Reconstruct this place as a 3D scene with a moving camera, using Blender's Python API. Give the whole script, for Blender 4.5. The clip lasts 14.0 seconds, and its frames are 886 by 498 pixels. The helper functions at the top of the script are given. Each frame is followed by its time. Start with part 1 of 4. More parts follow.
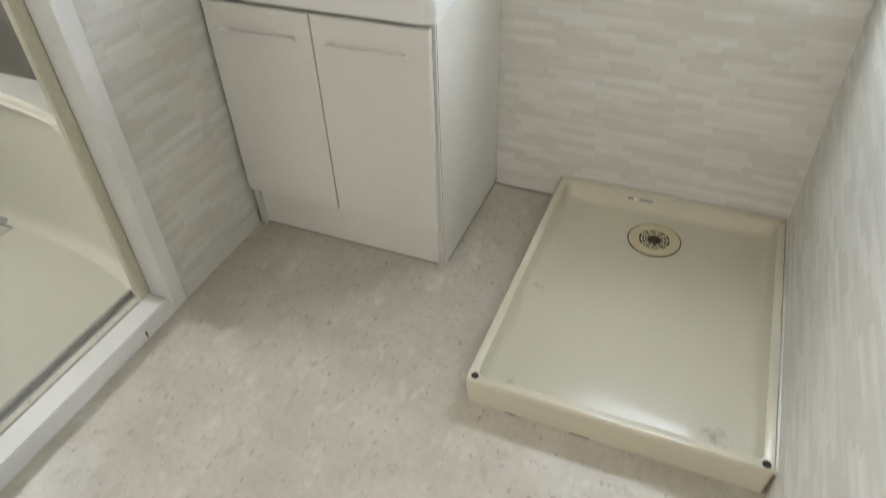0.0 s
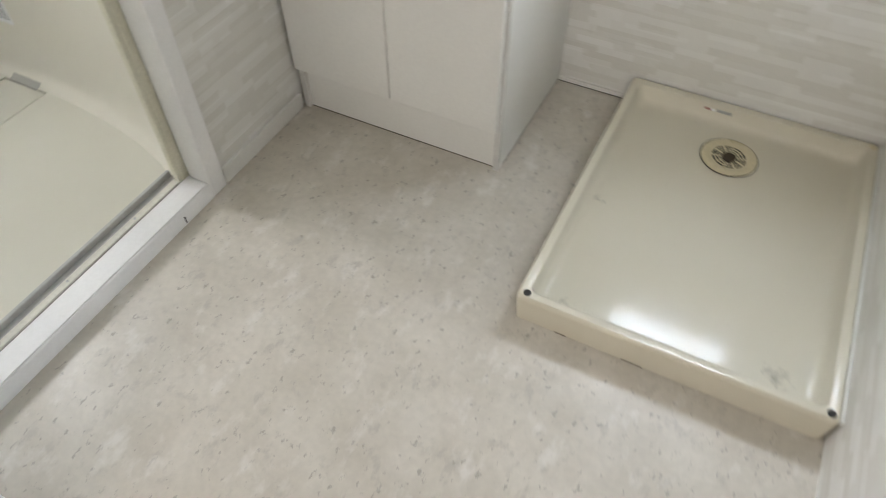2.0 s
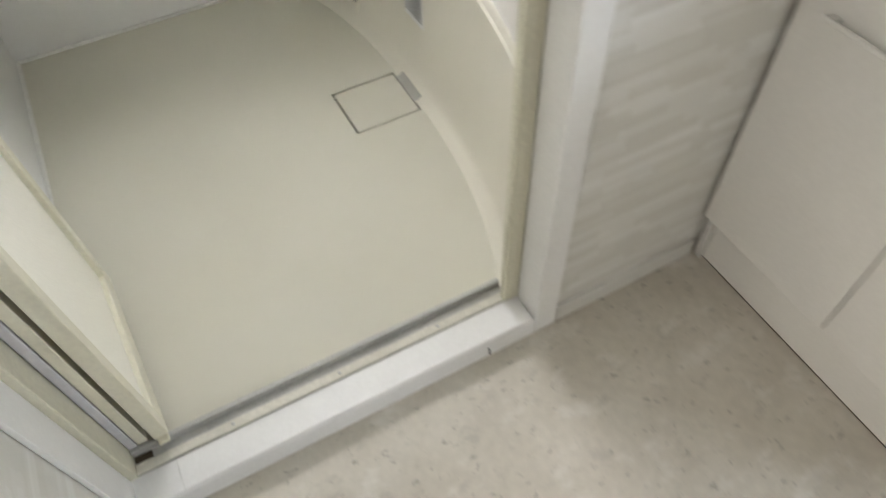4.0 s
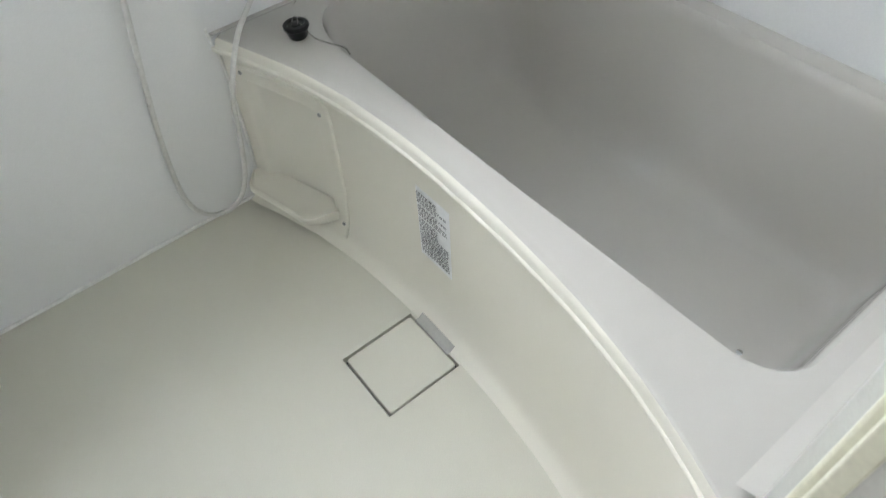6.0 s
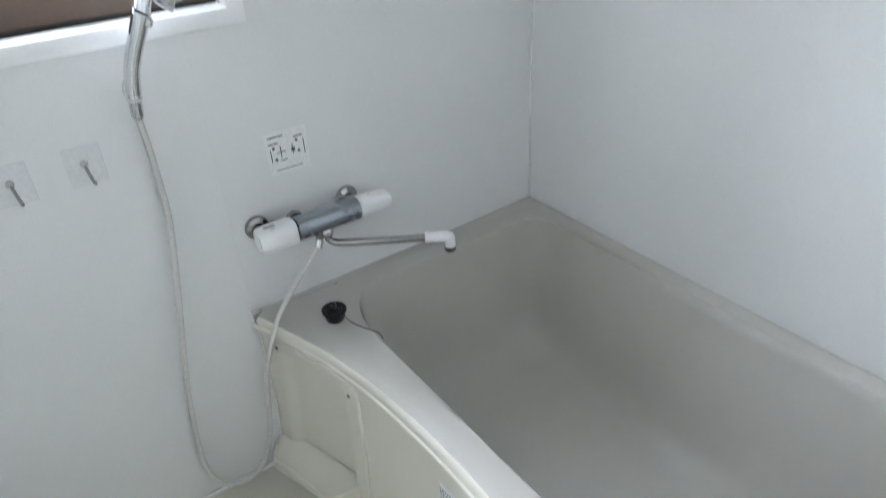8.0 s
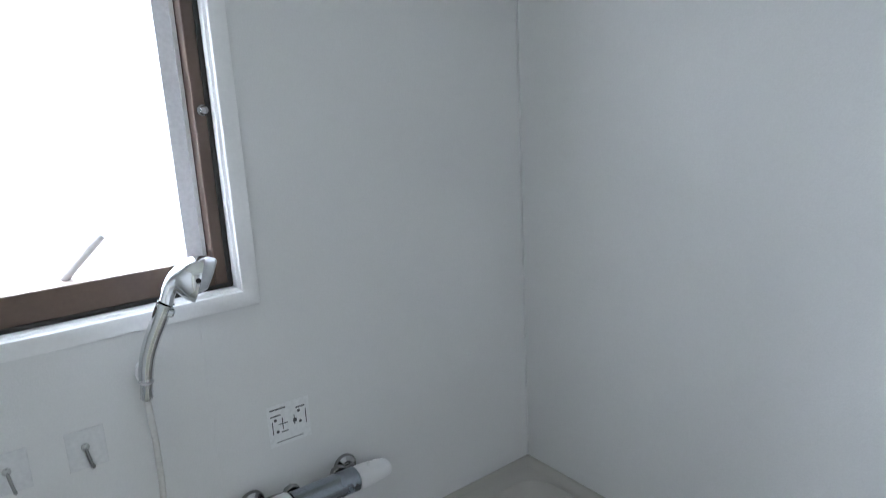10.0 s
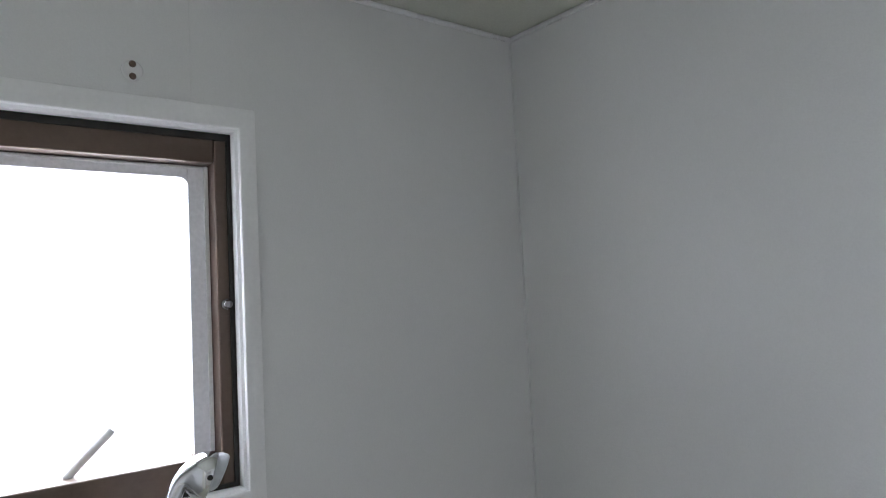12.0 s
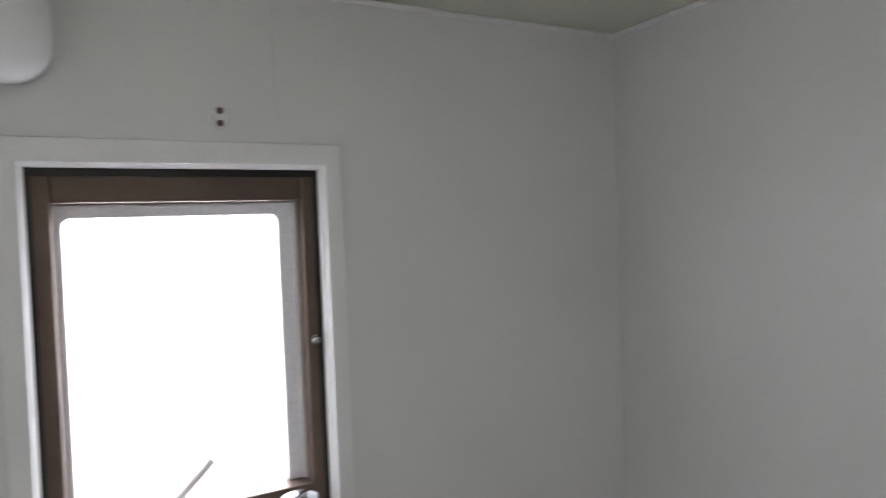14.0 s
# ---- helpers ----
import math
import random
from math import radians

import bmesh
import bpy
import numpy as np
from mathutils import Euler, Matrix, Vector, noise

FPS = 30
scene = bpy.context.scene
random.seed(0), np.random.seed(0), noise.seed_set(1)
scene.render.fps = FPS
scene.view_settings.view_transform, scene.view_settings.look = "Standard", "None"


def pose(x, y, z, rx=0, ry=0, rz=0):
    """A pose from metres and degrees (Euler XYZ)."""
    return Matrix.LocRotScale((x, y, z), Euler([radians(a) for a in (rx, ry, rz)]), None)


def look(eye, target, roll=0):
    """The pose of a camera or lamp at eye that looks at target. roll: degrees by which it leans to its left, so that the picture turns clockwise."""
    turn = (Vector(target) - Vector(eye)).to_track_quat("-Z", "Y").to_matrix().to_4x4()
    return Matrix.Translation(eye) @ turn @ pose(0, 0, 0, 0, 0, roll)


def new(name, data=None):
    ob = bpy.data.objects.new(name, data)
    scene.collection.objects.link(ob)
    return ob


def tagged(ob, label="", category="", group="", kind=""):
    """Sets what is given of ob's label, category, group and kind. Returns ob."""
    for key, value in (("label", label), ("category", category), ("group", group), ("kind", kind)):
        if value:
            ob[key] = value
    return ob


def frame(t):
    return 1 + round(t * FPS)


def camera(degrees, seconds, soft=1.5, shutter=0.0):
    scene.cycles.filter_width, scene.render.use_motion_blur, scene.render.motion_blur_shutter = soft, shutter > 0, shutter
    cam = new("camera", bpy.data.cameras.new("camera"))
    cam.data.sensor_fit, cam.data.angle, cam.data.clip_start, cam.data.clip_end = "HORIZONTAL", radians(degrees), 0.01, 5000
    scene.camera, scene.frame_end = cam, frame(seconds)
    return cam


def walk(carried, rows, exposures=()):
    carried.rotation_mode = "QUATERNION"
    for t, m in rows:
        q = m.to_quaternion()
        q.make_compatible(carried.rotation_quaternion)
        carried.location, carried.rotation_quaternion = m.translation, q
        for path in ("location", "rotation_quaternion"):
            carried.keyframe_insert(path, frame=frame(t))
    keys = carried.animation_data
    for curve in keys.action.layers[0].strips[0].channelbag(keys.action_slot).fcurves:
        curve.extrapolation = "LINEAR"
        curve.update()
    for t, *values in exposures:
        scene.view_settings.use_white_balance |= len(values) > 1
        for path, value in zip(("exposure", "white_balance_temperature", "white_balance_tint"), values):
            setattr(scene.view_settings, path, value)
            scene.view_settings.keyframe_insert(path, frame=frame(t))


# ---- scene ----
cam = camera(66.7, 14.0, soft=0.7, shutter=0.5)
PATH = [
    (0, (1.189, -0.084, 1.284), (0.578, 1.305, -0.019), -2.1),
    (0.5, (1.186, -0.082, 1.265), (0.631, 1.167, -0.195), -2.1),
    (1, (1.175, -0.081, 1.258), (0.642, 1.1, -0.266), -2.3),
    (1.5, (1.142, -0.07, 1.249), (0.609, 1.091, -0.29), -2.6),
    (2, (1.083, -0.007, 1.247), (0.501, 1.123, -0.297), -0.3),
    (2.5, (1.01, 0.162, 1.206), (0.097, 1.048, -0.337), -2.2),
    (3, (0.947, 0.308, 1.207), (-0.034, 0.979, -0.402), -3.1),
    (3.5, (0.758, 0.367, 1.202), (-0.273, 0.947, -0.411), -2.7),
    (4, (0.543, 0.35, 1.209), (-0.533, 0.86, -0.398), -3.2),
    (4.2, (0.46, 0.347, 1.212), (-0.634, 0.814, -0.396), -3.0),
    (6.3, (-0.11, 0.5, 1.287), (-1.157, 1.264, -0.236), -4.5),
    (6.5, (-0.112, 0.518, 1.293), (-1.194, 1.277, -0.208), -4.6),
    (7, (-0.139, 0.482, 1.324), (-1.307, 1.322, -0.065), -2.2),
    (7.5, (-0.149, 0.489, 1.366), (-1.439, 1.398, 0.137), -2.8),
    (8, (-0.147, 0.521, 1.391), (-1.566, 1.458, 0.339), -3.6),
    (8.5, (-0.157, 0.506, 1.42), (-1.638, 1.534, 0.555), -3.5),
    (9, (-0.165, 0.523, 1.459), (-1.704, 1.575, 0.734), -2.9),
    (9.2, (-0.163, 0.525, 1.465), (-1.724, 1.589, 0.809), -3.0),
    (11.3, (-0.184, 0.45, 1.544), (-1.762, 1.67, 1.405), -2.1),
    (11.5, (-0.168, 0.466, 1.524), (-1.768, 1.665, 1.477), -2.4),
    (12, (-0.187, 0.435, 1.484), (-1.754, 1.671, 1.62), -2.9),
    (12.5, (-0.19, 0.455, 1.536), (-1.764, 1.67, 1.741), -2.3),
    (12.8, (-0.217, 0.45, 1.535), (-1.771, 1.68, 1.803), -2.6),
    (13, (-0.181, 0.458, 1.56), (-1.758, 1.664, 1.801), -2.3),
    (13.5, (-0.182, 0.464, 1.606), (-1.763, 1.682, 1.73), -2.5),
    (14, (-0.188, 0.492, 1.687), (-1.937, 1.461, 1.631), -2.2),
]
EXPOSURES = [(0.0, -0.05, 7050, 13), (0.5, 0.08, 6750, 14), (1.5, 0.15, 6700, 15), (2.2, 0.08, 6850, 16), (3.0, 0.0, 7100, 17), (3.5, -0.03, 7100, 17), (4.0, 0.13, 7000, 16), (4.2, 0.17, 6950, 16), (6.3, 0.45, 6200, 15), (7.5, 0.58, 6050, 16), (8.0, 0.33, 5960, 15), (9.2, 0.09, 5780, 15), (11.3, -0.84, 5980, 17), (14.0, -0.85, 6530, 20)]
BATH_WATTS, WASH_WATTS, HALL_WATTS = 124.0, 21.5, 19.0
walk(cam, [(t, look(eye, target, roll)) for t, eye, target, roll in PATH],
     exposures=EXPOSURES)

# ---- world, sun, daylight in the openings ----
world = bpy.data.worlds.new("sky")
scene.world = world
world.use_nodes = True
wn, wl = world.node_tree.nodes, world.node_tree.links
sky = wn.new("ShaderNodeTexSky")
sky.sky_type, sky.sun_disc = "NISHITA", False
sky.sun_elevation, sky.sun_rotation = radians(48), radians(80)
wl.new(sky.outputs[0], wn["Background"].inputs[0])
wn["Background"].inputs[1].default_value = 0.1
sun_data = bpy.data.lights.new("sun", "SUN")
sun_data.energy, sun_data.angle, sun_data.color = 3.0, radians(0.5), (1.0, 0.95, 0.88)
new("sun", sun_data).matrix_world = look((6, 1, 8), (0, 0, 0))


def daylight(name, eye, target, width, height, watts, colour):
    """Sky light standing in a window's opening; the hall's is an added fill."""
    data = bpy.data.lights.new(name, "AREA")
    data.shape, data.size, data.size_y, data.energy, data.color = "RECTANGLE", width, height, watts, colour
    ob = new(name, data)
    ob.matrix_world = look(eye, target)
    return ob


daylight("daylight_bath_window", (-1.78, 0.68, 1.62), (-0.50, -0.08, 1.35), 1.0, 1.1, BATH_WATTS, (0.88, 0.95, 1.0))
daylight("daylight_wash_window", (1.22, 1.75, 1.15), (1.05, 0.0, 0.66), 0.44, 0.34, WASH_WATTS, (0.72, 0.86, 1.0))
# warm ambient fill, added at an unseen, assumed window at the hall's end
daylight("hall_fill_light", (0.95, -2.28, 1.45), (0.95, 0.0, 1.2), 1.0, 1.1, HALL_WATTS, (1.0, 0.955, 0.88))


# ---- materials ----
def material(name, colour, rough=0.5, metal=0.0, second=None, scale=6.0, fine=120.0, amount=0.5, bump=0.05, grain=0.06,
             rough_var=0.08, coat=0.0, spec=0.5, detail=5):
    """A surface with broad and fine variation of colour, gloss and relief at real-world size."""
    m = bpy.data.materials.new(name)
    m.use_nodes = True
    n, l = m.node_tree.nodes, m.node_tree.links
    b = n["Principled BSDF"]
    b.inputs["Metallic"].default_value = metal
    b.inputs["Coat Weight"].default_value = coat
    b.inputs["Specular IOR Level"].default_value = spec
    co = n.new("ShaderNodeTexCoord")
    broad = n.new("ShaderNodeTexNoise")
    broad.inputs["Scale"].default_value, broad.inputs["Detail"].default_value = scale, detail
    small = n.new("ShaderNodeTexNoise")
    small.inputs["Scale"].default_value, small.inputs["Detail"].default_value = fine, 3
    for x in (broad, small):
        l.new(co.outputs["Object"], x.inputs["Vector"])
    ramp = n.new("ShaderNodeMapRange")
    ramp.inputs[1].default_value, ramp.inputs[2].default_value = 0.35, 0.68
    ramp.inputs[3].default_value, ramp.inputs[4].default_value = 0.0, amount
    l.new(broad.outputs[0], ramp.inputs[0])
    mix = n.new("ShaderNodeMix")
    mix.data_type = "RGBA"
    mix.inputs[6].default_value = (*colour, 1)
    mix.inputs[7].default_value = (*(second or [c * 0.88 for c in colour]), 1)
    l.new(ramp.outputs[0], mix.inputs[0])
    hue = n.new("ShaderNodeHueSaturation")
    val = n.new("ShaderNodeMapRange")
    val.inputs[1].default_value, val.inputs[2].default_value = 0.3, 0.7
    val.inputs[3].default_value, val.inputs[4].default_value = 1 - grain, 1 + grain
    l.new(small.outputs[0], val.inputs[0])
    l.new(val.outputs[0], hue.inputs["Value"])
    l.new(mix.outputs[2], hue.inputs["Color"])
    l.new(hue.outputs[0], b.inputs["Base Color"])
    rr = n.new("ShaderNodeMapRange")
    rr.inputs[1].default_value, rr.inputs[2].default_value = 0.3, 0.7
    rr.inputs[3].default_value, rr.inputs[4].default_value = max(0.02, rough - rough_var), min(1, rough + rough_var)
    l.new(broad.outputs[0], rr.inputs[0])
    l.new(rr.outputs[0], b.inputs["Roughness"])
    if bump:
        bp = n.new("ShaderNodeBump")
        bp.inputs["Strength"].default_value, bp.inputs["Distance"].default_value = bump, 0.004
        l.new(small.outputs[0], bp.inputs["Height"])
        l.new(bp.outputs[0], b.inputs["Normal"])
    return m


def chain(m, kind, **values):
    node = m.node_tree.nodes.new(kind)
    for key, v in values.items():
        node.inputs[key].default_value = v
    return node


def calc(m, op, a, b=None):
    """A maths node; a and b are sockets or numbers."""
    node = m.node_tree.nodes.new("ShaderNodeMath")
    node.operation = op
    for i, v in enumerate((a, b)):
        if v is None:
            continue
        if isinstance(v, (int, float)):
            node.inputs[i].default_value = v
        else:
            m.node_tree.links.new(v, node.inputs[i])
    return node.outputs[0]


def wallpaper(name, along):
    """Vinyl wallpaper printed with short pale bars on a warm grey ground; along: the axis on which the bars lie."""
    m = material(name, (0.665, 0.65, 0.60), 0.5, scale=9, fine=260, amount=0.35, bump=0.12, grain=0.03)
    n, l = m.node_tree.nodes, m.node_tree.links
    b = n["Principled BSDF"]
    co = n.new("ShaderNodeTexCoord")
    sep = n.new("ShaderNodeSeparateXYZ")
    l.new(co.outputs["Object"], sep.inputs[0])
    wave = n.new("ShaderNodeTexNoise")
    wave.inputs["Scale"].default_value, wave.inputs["Detail"].default_value = 22, 3
    l.new(co.outputs["Object"], wave.inputs["Vector"])
    sway = calc(m, "SUBTRACT", wave.outputs[0], 0.5)
    high = calc(m, "ADD", sep.outputs["Z"], calc(m, "MULTIPLY", sway, 0.004))
    wide = calc(m, "ADD", sep.outputs[along], calc(m, "MULTIPLY", sway, 0.03))
    bars = None
    for height, length, share, seed, weight in ((0.0205, 0.11, 0.62, 0.0, 0.38), (0.0137, 0.17, 0.66, 40.0, 0.20), (0.0290, 0.24, 0.60, 80.0, 0.16)):
        row = calc(m, "FLOOR", calc(m, "DIVIDE", high, height))
        jog = n.new("ShaderNodeTexWhiteNoise")
        jog.noise_dimensions = "1D"
        l.new(calc(m, "ADD", row, seed), jog.inputs["W"])
        cell = calc(m, "FLOOR", calc(m, "ADD", calc(m, "DIVIDE", wide, length), calc(m, "MULTIPLY", jog.outputs[0], 7.0)))
        pick = n.new("ShaderNodeTexWhiteNoise")
        pick.noise_dimensions = "2D"
        both = n.new("ShaderNodeCombineXYZ")
        l.new(cell, both.inputs[0])
        l.new(calc(m, "ADD", row, seed), both.inputs[1])
        l.new(both.outputs[0], pick.inputs["Vector"])
        layer = calc(m, "MULTIPLY", calc(m, "GREATER_THAN", pick.outputs[0], share), weight)
        bars = layer if bars is None else calc(m, "ADD", bars, layer)
    old = b.inputs["Base Color"].links[0].from_socket
    mix = n.new("ShaderNodeMix")
    mix.data_type = "RGBA"
    mix.clamp_factor = True
    l.new(bars, mix.inputs[0])
    l.new(old, mix.inputs[6])
    mix.inputs[7].default_value = (0.82, 0.815, 0.79, 1)
    l.new(mix.outputs[2], b.inputs["Base Color"])
    bp = n.new("ShaderNodeBump")
    bp.inputs["Strength"].default_value, bp.inputs["Distance"].default_value = 0.2, 0.001
    l.new(bars, bp.inputs["Height"])
    l.new(b.inputs["Normal"].links[0].from_socket, bp.inputs["Normal"])
    l.new(bp.outputs[0], b.inputs["Normal"])
    return m


def vinyl_floor():
    """Cushion vinyl printed as pale speckled stone."""
    m = material("vinyl_floor", (0.58, 0.54, 0.472), 0.40, second=(0.47, 0.43, 0.36), scale=7, fine=55, amount=0.8, bump=0.05, grain=0.05, rough_var=0.1)
    n, l = m.node_tree.nodes, m.node_tree.links
    b = n["Principled BSDF"]
    co = n.new("ShaderNodeTexCoord")
    old = b.inputs["Base Color"].links[0].from_socket
    for scale, low, high, shade, much in ((26, 0.575, 0.68, (0.43, 0.40, 0.35, 1), 0.75), (58, 0.605, 0.675, (0.27, 0.25, 0.215, 1), 0.66),
                                          (17, 0.56, 0.70, (0.70, 0.67, 0.62, 1), 0.6)):
        s = n.new("ShaderNodeTexNoise")
        s.inputs["Scale"].default_value, s.inputs["Detail"].default_value, s.inputs["Roughness"].default_value = scale, 4, 0.62
        mp = n.new("ShaderNodeMapping")
        mp.inputs["Location"].default_value, mp.inputs["Scale"].default_value = (scale, 3.1, 0), (1.0, 0.6, 1)
        l.new(co.outputs["Object"], mp.inputs[0])
        l.new(mp.outputs[0], s.inputs["Vector"])
        r = n.new("ShaderNodeMapRange")
        r.inputs[1].default_value, r.inputs[2].default_value, r.inputs[4].default_value = low, high, much
        l.new(s.outputs[0], r.inputs[0])
        mix = n.new("ShaderNodeMix")
        mix.data_type = "RGBA"
        l.new(r.outputs[0], mix.inputs[0])
        l.new(old, mix.inputs[6])
        mix.inputs[7].default_value = shade
        old = mix.outputs[2]
    l.new(old, b.inputs["Base Color"])
    return m


def scuffed(m, spots, shade):
    """Adds small grey scuffs at the given places."""
    n, l = m.node_tree.nodes, m.node_tree.links
    b = n["Principled BSDF"]
    co = n.new("ShaderNodeTexCoord")
    old = b.inputs["Base Color"].links[0].from_socket
    for place, radius in spots:
        d = n.new("ShaderNodeVectorMath")
        d.operation = "DISTANCE"
        l.new(co.outputs["Object"], d.inputs[0])
        d.inputs[1].default_value = place
        s = n.new("ShaderNodeTexNoise")
        s.inputs["Scale"].default_value, s.inputs["Detail"].default_value = 70, 5
        l.new(co.outputs["Object"], s.inputs["Vector"])
        near = n.new("ShaderNodeMapRange")
        near.inputs[1].default_value, near.inputs[2].default_value, near.inputs[3].default_value, near.inputs[4].default_value = radius * 0.3, radius, 0.36, 0.0
        l.new(d.outputs["Value"], near.inputs[0])
        mask = calc(m, "MULTIPLY", calc(m, "SUBTRACT", calc(m, "ADD", s.outputs[0], near.outputs[0]), 0.72), 1.6)
        mix = n.new("ShaderNodeMix")
        mix.data_type = "RGBA"
        l.new(mask, mix.inputs[0])
        l.new(old, mix.inputs[6])
        mix.inputs[7].default_value = (*shade, 1)
        old = mix.outputs[2]
    l.new(old, b.inputs["Base Color"])
    return m


def glass():
    m = bpy.data.materials.new("window_glass")
    m.use_nodes = True
    b = m.node_tree.nodes["Principled BSDF"]
    b.inputs["Base Color"].default_value = (0.97, 0.98, 0.98, 1)
    b.inputs["Transmission Weight"].default_value, b.inputs["Roughness"].default_value, b.inputs["IOR"].default_value = 1.0, 0.2, 1.3
    return m


PAPER_X, PAPER_Y = wallpaper("wallpaper_across", "X"), wallpaper("wallpaper_along", "Y")
VINYL = vinyl_floor()
PAINT = material("white_painted_wood", (0.84, 0.835, 0.82), 0.52, scale=5, amount=0.3, bump=0.04, grain=0.02)
LAMINATE = material("white_laminate", (0.73, 0.72, 0.68), 0.36, scale=3, amount=0.25, bump=0.03, grain=0.02)
LAMINATE_EDGE = material("grey_laminate_edge", (0.60, 0.59, 0.56), 0.5, scale=20, amount=0.4, bump=0.03)
CERAMIC = material("white_basin_resin", (0.80, 0.80, 0.80), 0.18, scale=3, amount=0.15, bump=0.0, grain=0.01)
CREAM = scuffed(material("cream_abs_plastic", (0.645, 0.605, 0.495), 0.13, spec=0.20, second=(0.62, 0.575, 0.458), scale=4, fine=300, amount=0.5, bump=0.006, grain=0.015, rough_var=0.02, detail=1),
                (((1.375, 0.885, 0.034), 0.05), ((0.90, 1.20, 0.034), 0.025), ((0.93, 0.86, 0.034), 0.03)), (0.22, 0.20, 0.16))
CREAM_TRAP = material("yellowed_cream_plastic", (0.62, 0.55, 0.36), 0.3, scale=12, amount=0.5, bump=0.02)
DARK = material("dark_hollow", (0.02, 0.018, 0.015), 0.7, bump=0.0)
RUBBER = material("black_rubber", (0.010, 0.010, 0.011), 0.42, spec=0.3, scale=30, amount=0.5, bump=0.04)
BATH_FLOOR = material("ivory_frp_floor", (0.628, 0.608, 0.520), 0.6, spec=0.25, second=(0.588, 0.565, 0.472), scale=2.2, fine=420, amount=0.6, bump=0.22, grain=0.03)
PANEL = material("white_bath_panel", (0.745, 0.742, 0.725), 0.38, second=(0.715, 0.714, 0.70), scale=1.6, fine=330, amount=0.5, bump=0.13, grain=0.02)
CEILING = material("cream_bath_ceiling", (0.60, 0.605, 0.52), 0.5, scale=2, fine=260, amount=0.4, bump=0.08)
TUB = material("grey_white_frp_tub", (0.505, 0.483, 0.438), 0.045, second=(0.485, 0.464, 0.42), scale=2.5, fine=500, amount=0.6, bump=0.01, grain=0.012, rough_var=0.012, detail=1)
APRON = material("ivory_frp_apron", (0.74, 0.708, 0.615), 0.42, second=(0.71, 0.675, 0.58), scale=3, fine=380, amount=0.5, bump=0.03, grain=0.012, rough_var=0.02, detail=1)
IVORY = material("ivory_door_frame", (0.72, 0.69, 0.56), 0.4, second=(0.64, 0.605, 0.465), scale=8, amount=0.6, bump=0.04)
PALE_INFILL = material("milky_door_infill", (0.90, 0.88, 0.79), 0.35, scale=1.5, fine=300, amount=0.15, bump=0.03, detail=1)
ALU = material("dull_aluminium", (0.50, 0.50, 0.49), 0.45, metal=1.0, scale=9, amount=0.5, bump=0.02)
CHROME = material("chrome", (0.72, 0.73, 0.74), 0.08, metal=1.0, scale=8, amount=0.2, bump=0.0, grain=0.01, rough_var=0.03)
STEEL_GREY = material("satin_grey_metal", (0.30, 0.33, 0.36), 0.26, metal=0.9, scale=14, amount=0.3, bump=0.01)
BRONZE = material("brown_anodised_aluminium", (0.118, 0.077, 0.055), 0.42, metal=0.25, second=(0.075, 0.05, 0.04), scale=7, amount=0.6, bump=0.03)
WHITE_PLASTIC = material("white_plastic", (0.80, 0.79, 0.78), 0.3, scale=10, amount=0.2, bump=0.01, grain=0.01)
HOSE = material("white_pvc_hose", (0.64, 0.625, 0.585), 0.34, scale=40, amount=0.3, bump=0.02)
PAPER_WHITE = material("white_sticker", (0.80, 0.80, 0.79), 0.45, scale=30, amount=0.2, bump=0.01)
INK = material("grey_ink", (0.085, 0.085, 0.09), 0.6, scale=200, amount=0.6, bump=0.0)
RED_INK = material("dull_red_ink", (0.36, 0.17, 0.14), 0.6, scale=200, amount=0.4, bump=0.0)
CLEAR_PAD = material("hazy_clear_pad", (0.725, 0.726, 0.72), 0.2, scale=60, amount=0.25, bump=0.02)
SILICONE = material("aged_white_sealant", (0.78, 0.77, 0.73), 0.5, scale=40, amount=0.6, bump=0.05)
GREY_POCKET = material("grey_resin", (0.36, 0.36, 0.335), 0.4, scale=25, amount=0.5, bump=0.03)
SPRAY = material("pale_grey_plastic", (0.56, 0.58, 0.60), 0.3, scale=20, amount=0.3, bump=0.01)
DARK_CHROME = material("tarnished_chrome", (0.33, 0.325, 0.32), 0.14, metal=1.0, scale=40, amount=0.6, bump=0.02)
SILVER = material("silver_anodised_aluminium", (0.82, 0.81, 0.83), 0.36, metal=0.35, scale=9, amount=0.12, bump=0.01, rough_var=0.03)
GREY_RAIL = material("weathered_grey_rail", (0.48, 0.475, 0.45), 0.6, metal=0.25, scale=16, amount=0.6, bump=0.04)
LILAC = material("pale_lilac_grey_plastic", (0.60, 0.59, 0.62), 0.45, scale=12, amount=0.4, bump=0.02)
TRACK_IVORY = material("dull_ivory_track", (0.66, 0.635, 0.555), 0.62, spec=0.3, scale=14, amount=0.5, bump=0.02)
DIRT = material("brown_grime", (0.055, 0.038, 0.02), 0.8, scale=90, amount=0.7, bump=0.2)
# resin darkened by painted-in shade; serves the overflow notch and the track line
SHADOW_RESIN = material("shade_toned_resin", (0.40, 0.385, 0.345), 0.45, scale=25, amount=0.5, bump=0.03)
GREY_TRACK = material("dull_grey_metal", (0.26, 0.26, 0.25), 0.5, metal=0.4, scale=12, amount=0.5, bump=0.03)
OLIVE = material("olive_ivory_frame", (0.66, 0.635, 0.51), 0.45, second=(0.61, 0.585, 0.455), scale=5, amount=0.4, bump=0.02)
GLASS = glass()
HALL = material("hall_plaster", (0.70, 0.69, 0.66), 0.6, scale=3, amount=0.3, bump=0.1)


